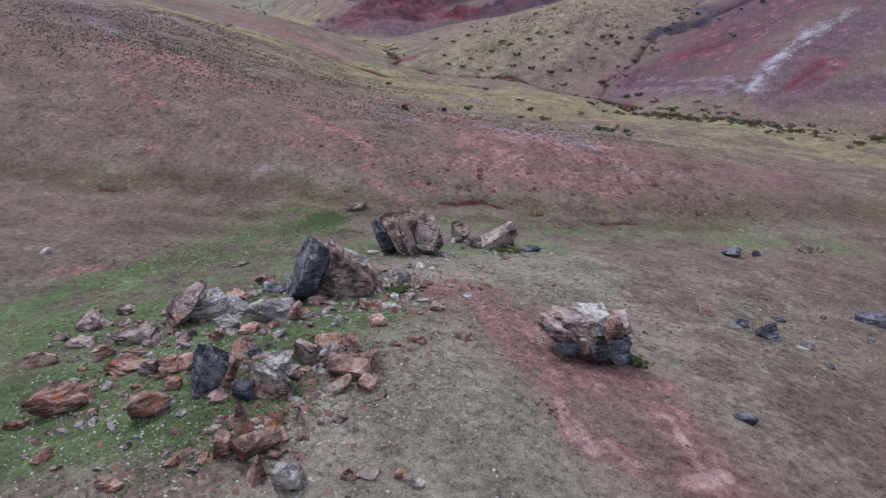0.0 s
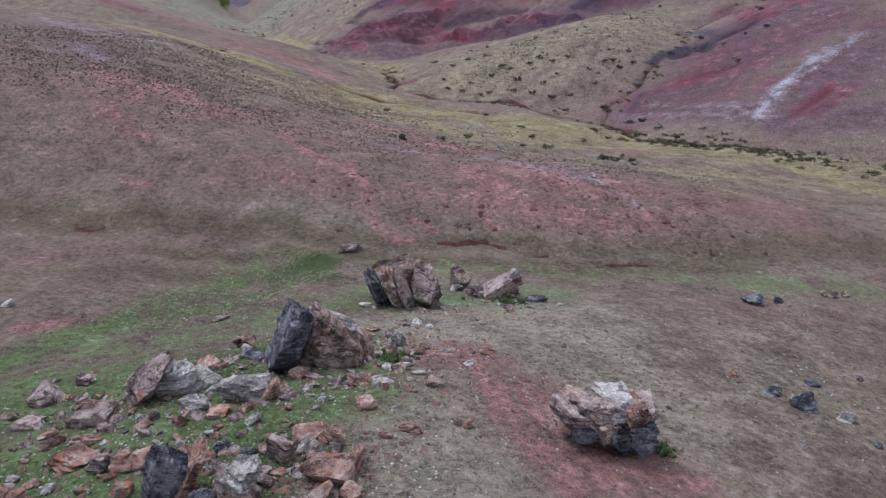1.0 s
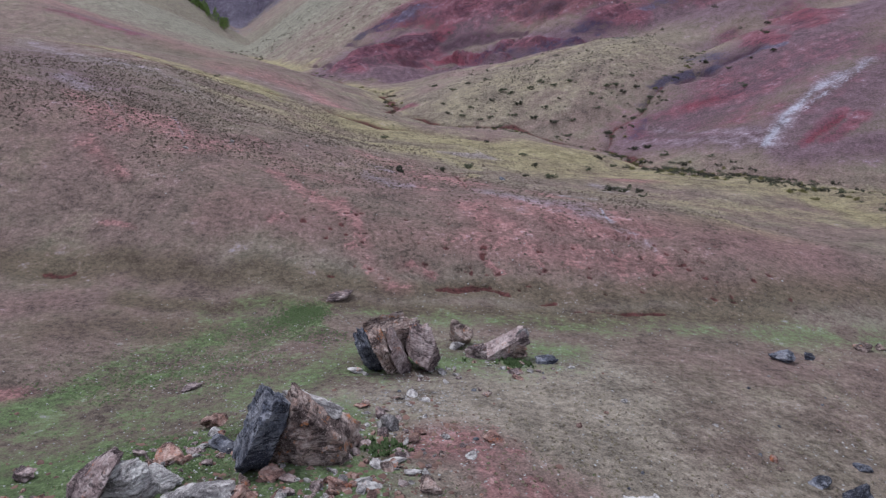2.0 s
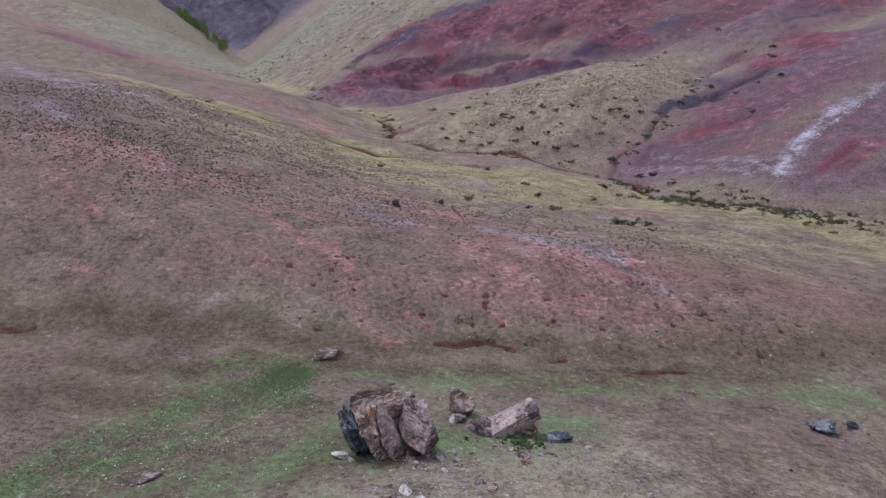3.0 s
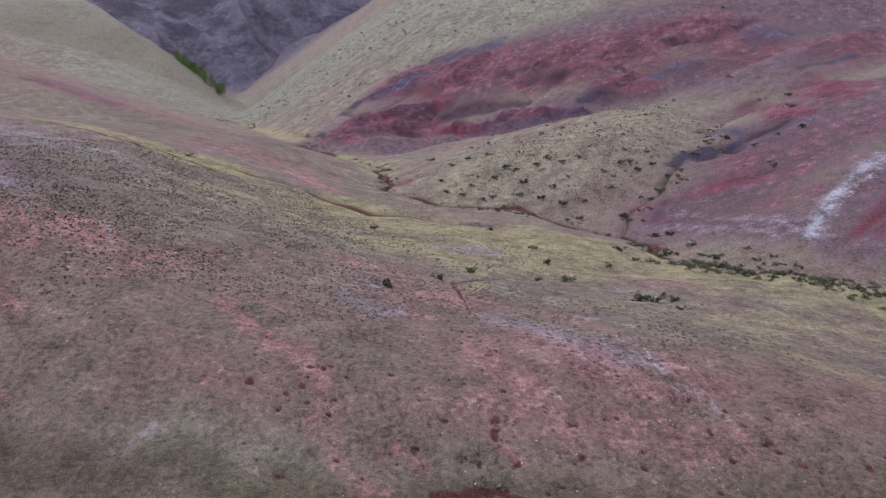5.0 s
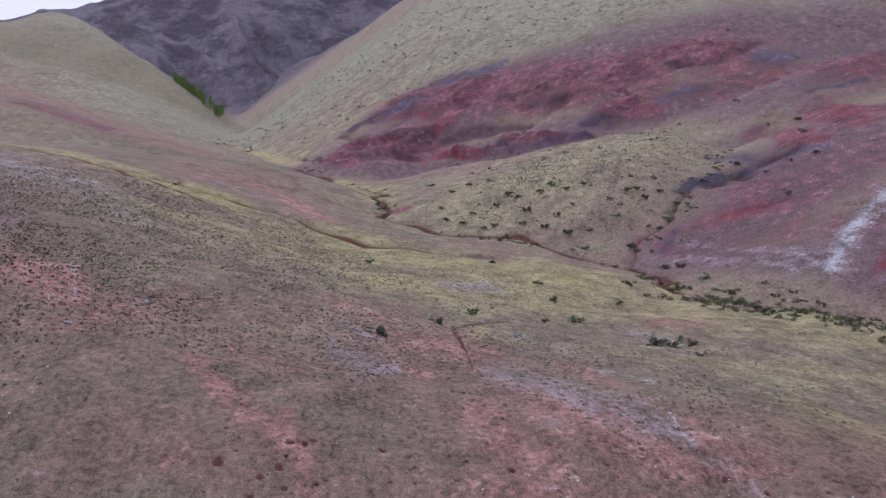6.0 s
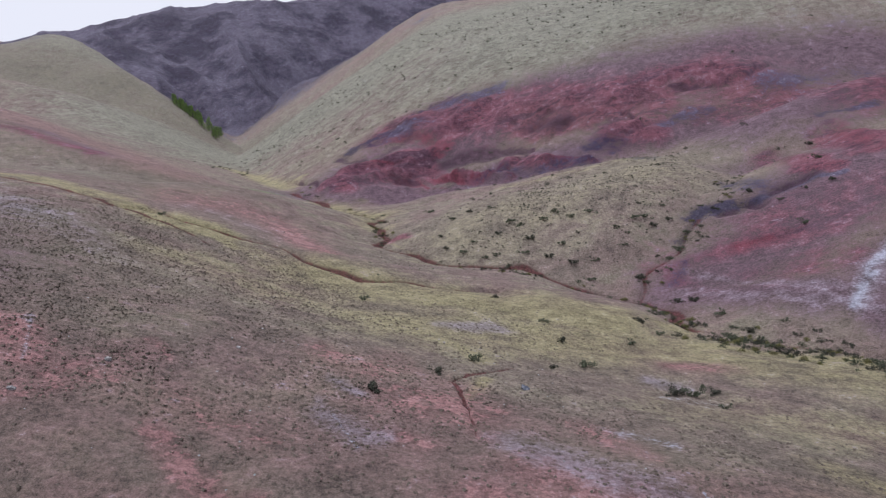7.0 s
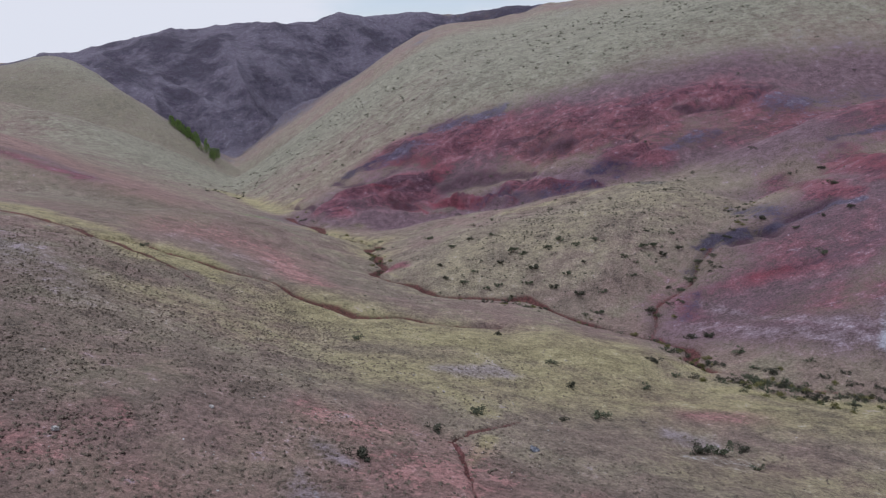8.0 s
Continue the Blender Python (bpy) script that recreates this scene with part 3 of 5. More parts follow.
    streaky.inputs["Scale"].default_value = (0.016, 0.007, 0.03)
    l.new(v, streaky.inputs["Vector"])
    streak = grain(n, l, streaky.outputs["Vector"], 1.0, 10, 0.70)
    vast_streak = calc(n, l, "ADD", calc(n, l, "MULTIPLY", vast, 0.4), calc(n, l, "MULTIPLY", streak, 0.6))
    # purple ground, including the gully's painted shade
    col = mixed(n, l, patch(parts_a.outputs["Blue"], 0.34, 0.84, weigh((vast, 2.0), (lump, 0.9), (middle, 1.5), (fine, 1.3)), 0.85), col, mixed(n, l, ramp(n, 0.44, 0.55, vast_streak, l), (0.017, 0.017, 0.052), mixed(n, l, lump, (0.052, 0.049, 0.100), (0.125, 0.116, 0.165))))
    col = mixed(n, l, patch(soil.outputs["Alpha"], 0.30, 1.15, weigh((lump, 0.9), (middle, 2.4), (fine, 2.2)), 0.85), col, mixed(n, l, middle, (0.23, 0.24, 0.31), (0.43, 0.44, 0.52)))
    # shade in the folds, put into the colour as dark plum
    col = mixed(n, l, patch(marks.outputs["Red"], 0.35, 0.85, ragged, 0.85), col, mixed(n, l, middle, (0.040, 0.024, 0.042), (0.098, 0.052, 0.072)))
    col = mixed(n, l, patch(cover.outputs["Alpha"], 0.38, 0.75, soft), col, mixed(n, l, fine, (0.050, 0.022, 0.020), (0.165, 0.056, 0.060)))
    # thatch, dead stalks, bare crumbs and pebbles
    tone = calc(n, l, "ADD", 1.06, weigh((vast, 0.5), (lump, 1.0), (middle, 1.8), (fine, 2.7), (dust, 2.2)))
    grey = n.new("ShaderNodeCombineColor")
    for key in ("Red", "Green", "Blue"):
        l.new(calc(n, l, "MAXIMUM", tone, 0.3), grey.inputs[key])
    col = mixed(n, l, 1.0, col, grey.outputs["Color"], "MULTIPLY")
    col = mixed(n, l, calc(n, l, "MULTIPLY", ramp(n, 0.60, 0.72, dust, l), 0.5), col, (0.30, 0.275, 0.25))
    tuft = grain(n, l, v, 1.9, kind="voronoi")
    col = mixed(n, l, calc(n, l, "MULTIPLY", calc(n, l, "MULTIPLY", ramp(n, 0.34, 0.14, tuft, l), ramp(n, 0.44, 0.58, lump, l)), 0.28), col, (0.090, 0.075, 0.062))
    clump = grain(n, l, v, 0.62, kind="voronoi")
    col = mixed(n, l, calc(n, l, "MULTIPLY", calc(n, l, "MULTIPLY", ramp(n, 0.30, 0.16, clump, l), ramp(n, 0.55, 0.80, turf.outputs["Green"], l)), 0.7), col, (0.085, 0.090, 0.070))
    l.new(col, b.inputs["Base Color"])
    bump = n.new("ShaderNodeBump")
    bump.inputs["Strength"].default_value, bump.inputs["Distance"].default_value = 1.0, 0.26
    l.new(calc(n, l, "ADD", calc(n, l, "MULTIPLY", middle, 1.6), calc(n, l, "ADD", calc(n, l, "MULTIPLY", fine, 1.2), calc(n, l, "MULTIPLY", dust, 0.35))), bump.inputs["Height"])
    l.new(bump.outputs["Normal"], b.inputs["Normal"])
    return m


def ground():
    inner = np.radians(np.linspace(-48, 48, 841))
    outer = np.radians(np.linspace(48, 312, 132)[1:-1])
    ang = np.concatenate([inner, outer])
    rad = np.concatenate([np.geomspace(4.0, 12.0, 40)[:-1], np.geomspace(12.0, 300.0, 720)[:-1], np.geomspace(300.0, 4600.0, 150)])
    x = rad[:, None] * np.sin(ang)[None, :]
    y = rad[:, None] * np.cos(ang)[None, :] - 6.0
    z = relief(x, y)
    nr, na = x.shape
    co = np.stack([x, y, z], -1).reshape(-1, 3)
    co = np.vstack([co, [[0, -6, level(0, -6)]]])
    i, j = np.meshgrid(np.arange(nr - 1), np.arange(na), indexing="ij")
    k = (j + 1) % na
    quads = np.stack([i * na + j, i * na + k, (i + 1) * na + k, (i + 1) * na + j], -1).reshape(-1, 4)[:, ::-1]
    mid = nr * na
    j = np.arange(na)
    tris = np.stack([(j + 1) % na, j, np.full(na, mid)], -1)[:, ::-1]
    me = bpy.data.meshes.new("ground")
    loops = np.concatenate([quads.ravel(), tris.ravel()])
    me.vertices.add(len(co))
    me.vertices.foreach_set("co", co.ravel())
    me.loops.add(len(loops))
    me.loops.foreach_set("vertex_index", loops)
    starts = np.concatenate([np.arange(len(quads)) * 4, len(quads) * 4 + np.arange(len(tris)) * 3])
    me.polygons.add(len(starts))
    me.polygons.foreach_set("loop_start", starts)
    me.polygons.foreach_set("use_smooth", np.ones(len(starts), bool))
    me.update(calc_edges=True)
    gx, gy = co[:, 0], co[:, 1]
    far = np.sqrt(gx * gx + gy * gy)
    drift = np.clip(far / 60, 0.12, 2.2)
    jx, jy = gx + drift * 1.6 * fbm(gx * 0.3 / drift, gy * 0.3 / drift, 3, 51), gy + drift * 1.6 * fbm(gx * 0.3 / drift, gy * 0.3 / drift, 3, 57)
    wx, wy = wander(gx, gy)
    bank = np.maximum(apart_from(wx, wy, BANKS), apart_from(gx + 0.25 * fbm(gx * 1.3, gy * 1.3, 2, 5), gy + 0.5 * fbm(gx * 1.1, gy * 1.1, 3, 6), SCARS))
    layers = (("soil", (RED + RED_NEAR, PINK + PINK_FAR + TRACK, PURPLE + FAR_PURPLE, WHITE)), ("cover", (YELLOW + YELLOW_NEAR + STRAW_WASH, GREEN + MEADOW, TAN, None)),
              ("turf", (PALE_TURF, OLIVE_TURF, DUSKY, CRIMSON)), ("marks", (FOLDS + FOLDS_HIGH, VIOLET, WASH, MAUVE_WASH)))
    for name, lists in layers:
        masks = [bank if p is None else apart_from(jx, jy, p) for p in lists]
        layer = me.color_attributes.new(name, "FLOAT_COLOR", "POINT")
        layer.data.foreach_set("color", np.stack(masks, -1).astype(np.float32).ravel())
    me.materials.append(ground_material())
    return tagged(new("ground", me), "dry steppe hills with red soil, yellow grass and a winding creek bed", "ground", kind="structure")


ground()


# ---- rocks ----
def rock_material(name, dark, mid, pale, lichen, much):
    m, n, l, b = mat(name, 0.88)
    v = where(n)
    r = n.new("ShaderNodeObjectInfo").outputs["Random"]
    moved = n.new("ShaderNodeVectorMath")
    moved.operation = "ADD"
    l.new(v, moved.inputs[0])
    l.new(calc(n, l, "MULTIPLY", r, 40.0), moved.inputs[1])
    p = moved.outputs[0]
    big, mid_n, fine, tiny = grain(n, l, p, 0.9, 5, 0.6), grain(n, l, p, 2.8, 8, 0.68), grain(n, l, p, 10, 7, 0.75), grain(n, l, p, 24, 6, 0.75)
    tilted = n.new("ShaderNodeMapping")
    tilted.inputs["Rotation"].default_value = (radians(28), radians(38), 0)
    tilted.inputs["Scale"].default_value = (1.3, 1.3, 8.0)
    l.new(p, tilted.inputs["Vector"])
    seam = grain(n, l, tilted.outputs["Vector"], 1.0, 8, 0.70)
    bits = n.new("ShaderNodeTexVoronoi")
    bits.inputs["Scale"].default_value = 5.5
    l.new(tilted.outputs["Vector"], bits.inputs["Vector"])
    chip = n.new("ShaderNodeSeparateColor")
    l.new(bits.outputs["Color"], chip.inputs["Color"])
    col = mixed(n, l, ramp(n, 0.42, 0.54, big, l), dark, mid)
    col = mixed(n, l, calc(n, l, "MULTIPLY", ramp(n, 0.44, 0.58, mid_n, l), ramp(n, 0.42, 0.56, big, l)), col, pale)
    col = mixed(n, l, calc(n, l, "MULTIPLY", ramp(n, 0.47, 0.40, seam, l), 0.85), col, tuple(0.45 * c for c in dark))
    col = mixed(n, l, calc(n, l, "MULTIPLY", ramp(n, 0.52, 0.62, seam, l), 0.5), col, pale)
    col = mixed(n, l, calc(n, l, "MULTIPLY", ramp(n, 0.52, 0.64, fine, l), 0.7), col, tuple(0.6 * c for c in dark))
    col = mixed(n, l, calc(n, l, "MULTIPLY", ramp(n, 0.52, 0.64, tiny, l), 0.6), col, pale)
    tone = calc(n, l, "ADD", 0.66, calc(n, l, "ADD", calc(n, l, "MULTIPLY", chip.outputs["Green"], 0.36), calc(n, l, "MULTIPLY", r, 0.30)))
    shade = n.new("ShaderNodeCombineColor")
    for key in ("Red", "Green", "Blue"):
        l.new(tone, shade.inputs[key])
    col = mixed(n, l, 1.0, col, shade.outputs["Color"], "MULTIPLY")
    patchy = grain(n, l, p, 1.7, 7, 0.75)
    col = mixed(n, l, calc(n, l, "MULTIPLY", ramp(n, 0.58 - much, 0.66 - much, patchy, l), ramp(n, 0.36, 0.54, fine, l)), col, lichen)
    l.new(col, b.inputs["Base Color"])
    bump = n.new("ShaderNodeBump")
    bump.inputs["Strength"].default_value, bump.inputs["Distance"].default_value = 1.0, 0.09
    l.new(calc(n, l, "ADD", calc(n, l, "MULTIPLY", mid_n, 0.8), calc(n, l, "ADD", calc(n, l, "MULTIPLY", fine, 0.6), calc(n, l, "MULTIPLY", seam, 1.3))), bump.inputs["Height"])
    l.new(bump.outputs["Normal"], b.inputs["Normal"])
    return m


ROCK = {
    "pale": rock_material("pale_lichen_rock", (0.168, 0.159, 0.168), (0.392, 0.370, 0.375), (0.620, 0.620, 0.620), (0.470, 0.202, 0.101), -0.04),
    "rust": rock_material("rusty_schist", (0.118, 0.069, 0.065), (0.336, 0.193, 0.162), (0.515, 0.386, 0.347), (0.493, 0.168, 0.073), 0.015),
    "dark": rock_material("dark_slate", (0.027, 0.031, 0.049), (0.110, 0.123, 0.164), (0.280, 0.293, 0.336), (0.224, 0.095, 0.045), -0.09),
    "brown": rock_material("brown_layered_rock", (0.078, 0.056, 0.056), (0.293, 0.208, 0.186), (0.515, 0.437, 0.409), (0.448, 0.179, 0.067), 0.01),
    "mauve": rock_material("mauve_schist", (0.090, 0.067, 0.074), (0.293, 0.224, 0.224), (0.504, 0.431, 0.431), (0.403, 0.179, 0.112), 0.0),
}


def hewn(rng, size, cuts, detail, strata=0.0, rough=1.0, lean=0.0, faces=None, style="wedge"):
    """An angular broken stone: a sphere cut back to flat faces, split into thin uneven layers and chipped."""
    bm = bmesh.new()
    bmesh.ops.create_icosphere(bm, subdivisions=detail, radius=1.0)
    d = np.array([v.co[:] for v in bm.verts])
    if faces is not None:
        planes, reach = np.array([f[:3] for f in faces], float), np.array([f[3] for f in faces], float)
    elif style == "block":
        planes = np.vstack([np.eye(3), -np.eye(3)]) + rng.normal(size=(6, 3)) * 0.16
        reach = rng.uniform(0.72, 0.95, 6)
        planes, reach = np.vstack([planes, rng.normal(size=(cuts, 3))]), np.concatenate([reach, rng.uniform(0.85, 1.0, cuts)])
    else:
        planes = rng.normal(size=(cuts + 4, 3)) * np.array([1.0, 1.0, 0.9])
        reach = rng.uniform(0.40, 0.95, cuts + 4)
        planes, reach = np.vstack([planes, [[0, 0, -1], [rng.normal() * 0.5, rng.normal() * 0.5, 1]]]), np.concatenate([reach, [0.8, rng.uniform(0.6, 0.95)]])
    planes = planes / np.linalg.norm(planes, axis=1)[:, None]
    dot = np.maximum(d @ planes.T, 2e-2)
    r = np.minimum(1.5, np.sum((dot / reach) ** 160, axis=1) ** (-1 / 160))
    p = d * r[:, None]
    low, high = p.min(axis=0), p.max(axis=0)
    p = (p - (low + high) / 2) / ((high - low) / 2)
    way = rng.normal(size=3) * np.array([1.0, 0.7, 0.8])
    way /= np.linalg.norm(way)
    shift = Vector(rng.uniform(-9, 9, 3))
    grainy = np.array([noise.fractal(Vector(q) * 1.7 + shift, 0.8, 2.1, 5) for q in p])
    chips = np.array([noise.noise(Vector(q) * 4.3 + shift) for q in p])
    s = (p @ way) * rng.uniform(3.2, 5.0) + 0.35 * grainy + 20
    off = rng.normal(size=60) * strata
    part_of = np.clip(np.floor(s).astype(int), 0, 59)
    along_way = (p @ way)[:, None] * way[None, :]
    crack = np.clip(1 - np.minimum(s % 1.0, 1 - s % 1.0) * 9, 0, 1)
    p = along_way + (p - along_way) * (1 + off[part_of] - 0.55 * strata * crack)[:, None]
    ledge = np.floor(s * 3.0 + 0.5 * chips) % 2
    spall = np.array([noise.cell(Vector(q) * 2.6 + shift + Vector((0.4 * a, 0.4 * a, 0))) for q, a in zip(p, grainy)])
    jag = 0.045 * grainy + 0.05 * np.round(chips * 2.5) / 2.5 - 0.035 * ledge + 0.05 * spall
    p = p * (1 + rough * jag)[:, None]
    p[:, 0] += lean * p[:, 2]
    p = p * np.array(size) * 0.5
    for v, q in zip(bm.verts, p):
        v.co = q
    for f in bm.faces:
        f.smooth = False
    return bm


def boulder(x, y, size, kind, seed, label, turn=0.0, tip=0.0, sink=0.2, cuts=9, detail=4, strata=0.06, lean=0.0, name="boulder", rough=1.0, group="", style="wedge", faces=None):
    """size: width, depth, height in metres; it lies sunk by that share of its height."""
    rng = np.random.default_rng(seed)
    bm = hewn(rng, size, cuts, detail, strata, rough, lean, faces, style)
    me = bpy.data.meshes.new(name)
    bm.to_mesh(me)
    bm.free()
    me.materials.append(ROCK[kind])
    ob = new(name, me)
    ob.matrix_world = pose(x, y, level(x, y) + size[2] * (0.5 - sink), tip, 0, turn)
    return tagged(ob, label, "boulder" if name == "boulder" else "rock", group)


def fractured(x, y, label, pieces, name="split_boulder", grown=1.0):
    """A large rock of several cracked blocks. Each piece: part name, offset, size, kind, seed, turn, tip, roll, lean, then faces or a number of cuts."""
    base = new(name)
    base.empty_display_size = 0.3
    base.location, base.scale = (x, y, level(x, y)), (grown, grown, grown)
    for part_name, at, size, kind, seed, turn, tip, roll, lean, shape in pieces:
        faces, cuts = (None, shape) if isinstance(shape, int) else (shape, 0)
        bm = hewn(np.random.default_rng(seed), size, cuts, 5, 0.05, 1.0, lean, faces, "block" if faces is None and cuts < 6 else "wedge")
        me = bpy.data.meshes.new(part_name)
        bm.to_mesh(me)
        bm.free()
        me.materials.append(ROCK[kind])
        ob = new(part_name, me)
        ob.parent = base
        ob.matrix_basis = pose(*at, tip, roll, turn)
    return tagged(base, label, "boulder")


PEAKED = ((-0.80, -0.20, 0.55, 0.62), (0.18, -0.88, 0.45, 0.66), (0.55, 0.10, 0.83, 0.44), (0.95, -0.15, 0.25, 0.9), (0, 1, 0.25, 0.8), (0, 0, -1, 0.75), (-0.3, -0.8, -0.1, 0.8))
SHARD = ((0.92, -0.1, 0.30, 0.42), (-0.92, 0.15, 0.36, 0.42), (0.1, -1, 0.28, 0.45), (0, 1, 0.3, 0.5), (0, 0, -1, 0.9))
OVERHUNG = ((-0.75, -0.35, -0.55, 0.62), (0.1, -0.9, -0.35, 0.70), (0.95, -0.25, -0.1, 0.8), (0, 1, 0, 0.8), (0, 0.1, 1, 0.7), (0.3, -0.75, 0.5, 0.85), (0, 0, -1, 0.7))
fractured(4.6, 19.3, "lone grey boulder, pale crusted top with orange lichen, undercut base coloured dark as shade", [
    ("lower_block", (0.05, 0.05, 0.66), (2.5, 1.7, 1.35), "brown", 11, 6, 0, 8, 0.0, OVERHUNG),
    # dark rock colour on the low front blocks stands in for shade
    ("lower_block", (0.92, -0.20, 0.50), (1.0, 1.2, 1.0), "dark", 19, -8, 0, 6, 0.0, 4),
    ("lower_block", (0.25, -0.48, 0.58), (0.9, 0.8, 0.85), "dark", 18, 24, 8, 10, 0.0, 7),
    ("pale_cap", (-0.92, -0.05, 1.05), (1.05, 1.35, 0.70), "mauve", 12, 24, -4, 12, 0.1, 5),
    ("pale_cap", (-0.30, 0.0, 1.26), (1.10, 1.45, 0.70), "mauve", 15, -10, -8, 4, 0.1, 5),
    ("pale_cap", (0.30, 0.10, 1.30), (1.05, 1.35, 0.68), "pale", 13, 16, -8, -2, 0.0, 5),
    ("orange_cap", (0.68, -0.10, 1.24), (0.65, 1.2, 0.66), "rust", 14, 5, -6, -4, 0.0, 5),
    ("pale_cap", (1.02, 0.0, 1.10), (0.85, 1.2, 0.72), "mauve", 20, -14, -6, -8, 0.0, 5),
    ("grey_knob", (-0.15, -0.62, 0.90), (0.65, 0.6, 0.55), "brown", 16, 30, 0, 0, 0.0, 5),
    ("grey_knob", (-0.68, -0.52, 0.72), (0.75, 0.6, 0.6), "dark", 17, -20, 0, 10, 0.0, 5)])
fractured(-4.2, 23.5, "large pointed boulder, blue-grey slate face beside brown lichened rock", [
    ("brown_block", (0.35, 0.10, 0.82), (2.7, 2.0, 1.95), "brown", 23, 0, 0, 0, 0.0, PEAKED),
    ("slate_slab", (-0.60, -0.36, 0.98), (1.15, 1.6, 2.45), "dark", 22, 20, 4, 24, 0.0, 3),
    ("brown_block", (0.85, 0.05, 0.55), (1.7, 1.5, 1.25), "mauve", 27, -10, 0, 6, -0.2, 8),
    ("pale_ridge", (0.45, 0.55, 1.18), (1.7, 0.7, 0.45), "pale", 28, -12, 0, 24, 0.0, 8)], grown=1.08)
fractured(-1.75, 32.1, "cracked dark brown outcrop of upright rock blocks, pale lichened faces", [
    ("dark_slab", (-1.00, -0.05, 0.62), (0.55, 1.4, 1.7), "dark", 31, 16, 8, -22, 0.0, 4),
    ("cracked_block", (-0.45, -0.22, 0.72), (0.55, 1.35, 1.85), "brown", 33, 12, 10, -20, 0.0, 4),
    ("cracked_block", (0.02, -0.20, 0.72), (0.50, 1.3, 1.75), "mauve", 35, 8, 8, -18, 0.0, 4),
    ("pale_block", (0.78, 0.0, 0.66), (1.35, 1.45, 1.6), "mauve", 36, -12, 8, -4, 0.05, 8),
    ("back_slab", (-0.35, 0.75, 0.66), (2.2, 0.5, 1.5), "brown", 37, -4, -10, -10, -0.05, 3),
    ("back_slab", (-0.60, 1.25, 0.62), (1.8, 0.35, 1.45), "brown", 38, -3, -12, -10, 0.0, 3)], grown=1.2)
fractured(2.35, 34.1, "long leaning outcrop slab with pale tip and dark overhang", [
    ("leaning_slab", (0.45, 0.0, 0.55), (2.3, 1.0, 0.75), "mauve", 41, 6, 4, -28, 0.0, 5),
    ("pale_tip", (1.15, 0.05, 1.02), (0.8, 0.75, 0.6), "pale", 42, 0, 0, -28, 0.0, 8),
    ("dark_foot", (0.85, 0.05, 0.30), (0.8, 0.9, 1.1), "brown", 43, 10, 6, 22, 0.0, 5),
    ("low_block", (-0.70, -0.1, 0.26), (1.2, 1.0, 0.75), "mauve", 44, -12, 0, 8, 0.0, 9)])
boulder(0.95, 36.0, (1.35, 1.0, 1.5), "brown", 46, "dark upright rock with grey lichened side", turn=-20, tip=10, lean=-0.25, cuts=7)
boulder(0.75, 35.1, (0.8, 0.6, 0.45), "pale", 47, "small pale rock at the foot of an outcrop")
fractured(-8.5, 21.6, "pale grey jagged ridge of layered rock in green grass", [
    ("layered_block", (-0.55, 0.0, 0.48), (1.7, 1.3, 1.45), "mauve", 51, 28, 10, -14, 0.3, 8),
    ("layered_block", (0.35, 0.25, 0.55), (1.7, 1.2, 1.2), "pale", 52, 24, 12, -10, 0.25, 9),
    ("broken_end", (1.05, 0.45, 0.35), (0.9, 0.8, 0.75), "pale", 53, 10, 0, 6, 0.0, 9)])
boulder(-5.85, 20.7, (1.75, 1.2, 1.15), "pale", 54, "pale crusted boulder with a rusty flank in grass", turn=-8, sink=.22, cuts=11)
boulder(-5.0, 20.5, (0.6, 0.9, 0.8), "rust", 55, "rusty broken slab leaning on a pale boulder", turn=-30, lean=0.3, cuts=6)
boulder(-7.1, 20.1, (1.05, 0.8, 0.7), "pale", 56, "grey rounded rock among rubble", cuts=8)
fractured(-6.35, 15.8, "dark slate slab leaning in the rubble with an orange upper edge", [
    ("slate_slab", (0.0, 0.0, 0.46), (1.15, 0.8, 1.45), "dark", 61, 16, -10, 32, 0.0, 3),
    ("orange_edge", (0.62, 0.22, 0.58), (0.36, 0.7, 1.55), "rust", 62, 16, -10, 34, 0.0, 3)])
fractured(-4.65, 15.3, "grey capped dark rock cracked into blocks", [
    ("grey_cap", (0.18, 0.1, 0.72), (1.1, 0.95, 0.55), "pale", 63, -10, 4, -6, 0.1, 9),
    ("dark_block", (0.12, 0.0, 0.25), (1.25, 1.0, 0.85), "brown", 64, 14, 0, 8, 0.2, 7),
    ("dark_block", (-0.55, -0.15, 0.22), (0.7, 0.7, 0.75), "dark", 65, 30, 0, -8, 0.0, 7)])
boulder(-4.8, 13.3, (0.72, 0.6, 1.35), "rust", 66, "tall rust-coloured shard standing on end", tip=-8, turn=12, rough=0.5, faces=SHARD, lean=-0.12, sink=.12)
boulder(-4.35, 12.85, (1.15, 0.6, 0.55), "rust", 67, "rust-coloured slab lying aslant on rubble", turn=32, tip=6, cuts=2, rough=0.6, style="block", sink=.1)
boulder(-4.15, 12.0, (0.5, 0.45, 0.75), "rust", 68, "pointed rusty shard in the rubble", turn=40, rough=0.5, faces=SHARD, lean=.2, sink=.12)
boulder(-3.35, 11.75, (0.66, 0.55, 0.62), "pale", 69, "square grey block with a rusty side", turn=-15, cuts=2, rough=0.5, style="block", sink=.12)
boulder(-5.15, 12.9, (0.52, 0.5, 0.55), "rust", 70, "blocky rust-coloured rock in the rubble", turn=10, cuts=3, rough=0.6, style="block", sink=.12)
boulder(-10.7, 15.8, (1.6, 1.0, 0.9), "rust", 71, "pinkish layered boulder half sunk in the grass", turn=22, cuts=9, strata=.1)
boulder(-7.65, 14.9, (1.25, 0.9, 0.95), "rust", 72, "rusty boulder with a grey foot", turn=30, cuts=7, lean=.15)
boulder(-13.0, 19.0, (0.95, 0.7, 0.65), "rust", 73, "rusty block on the grass slope", turn=8, cuts=6)


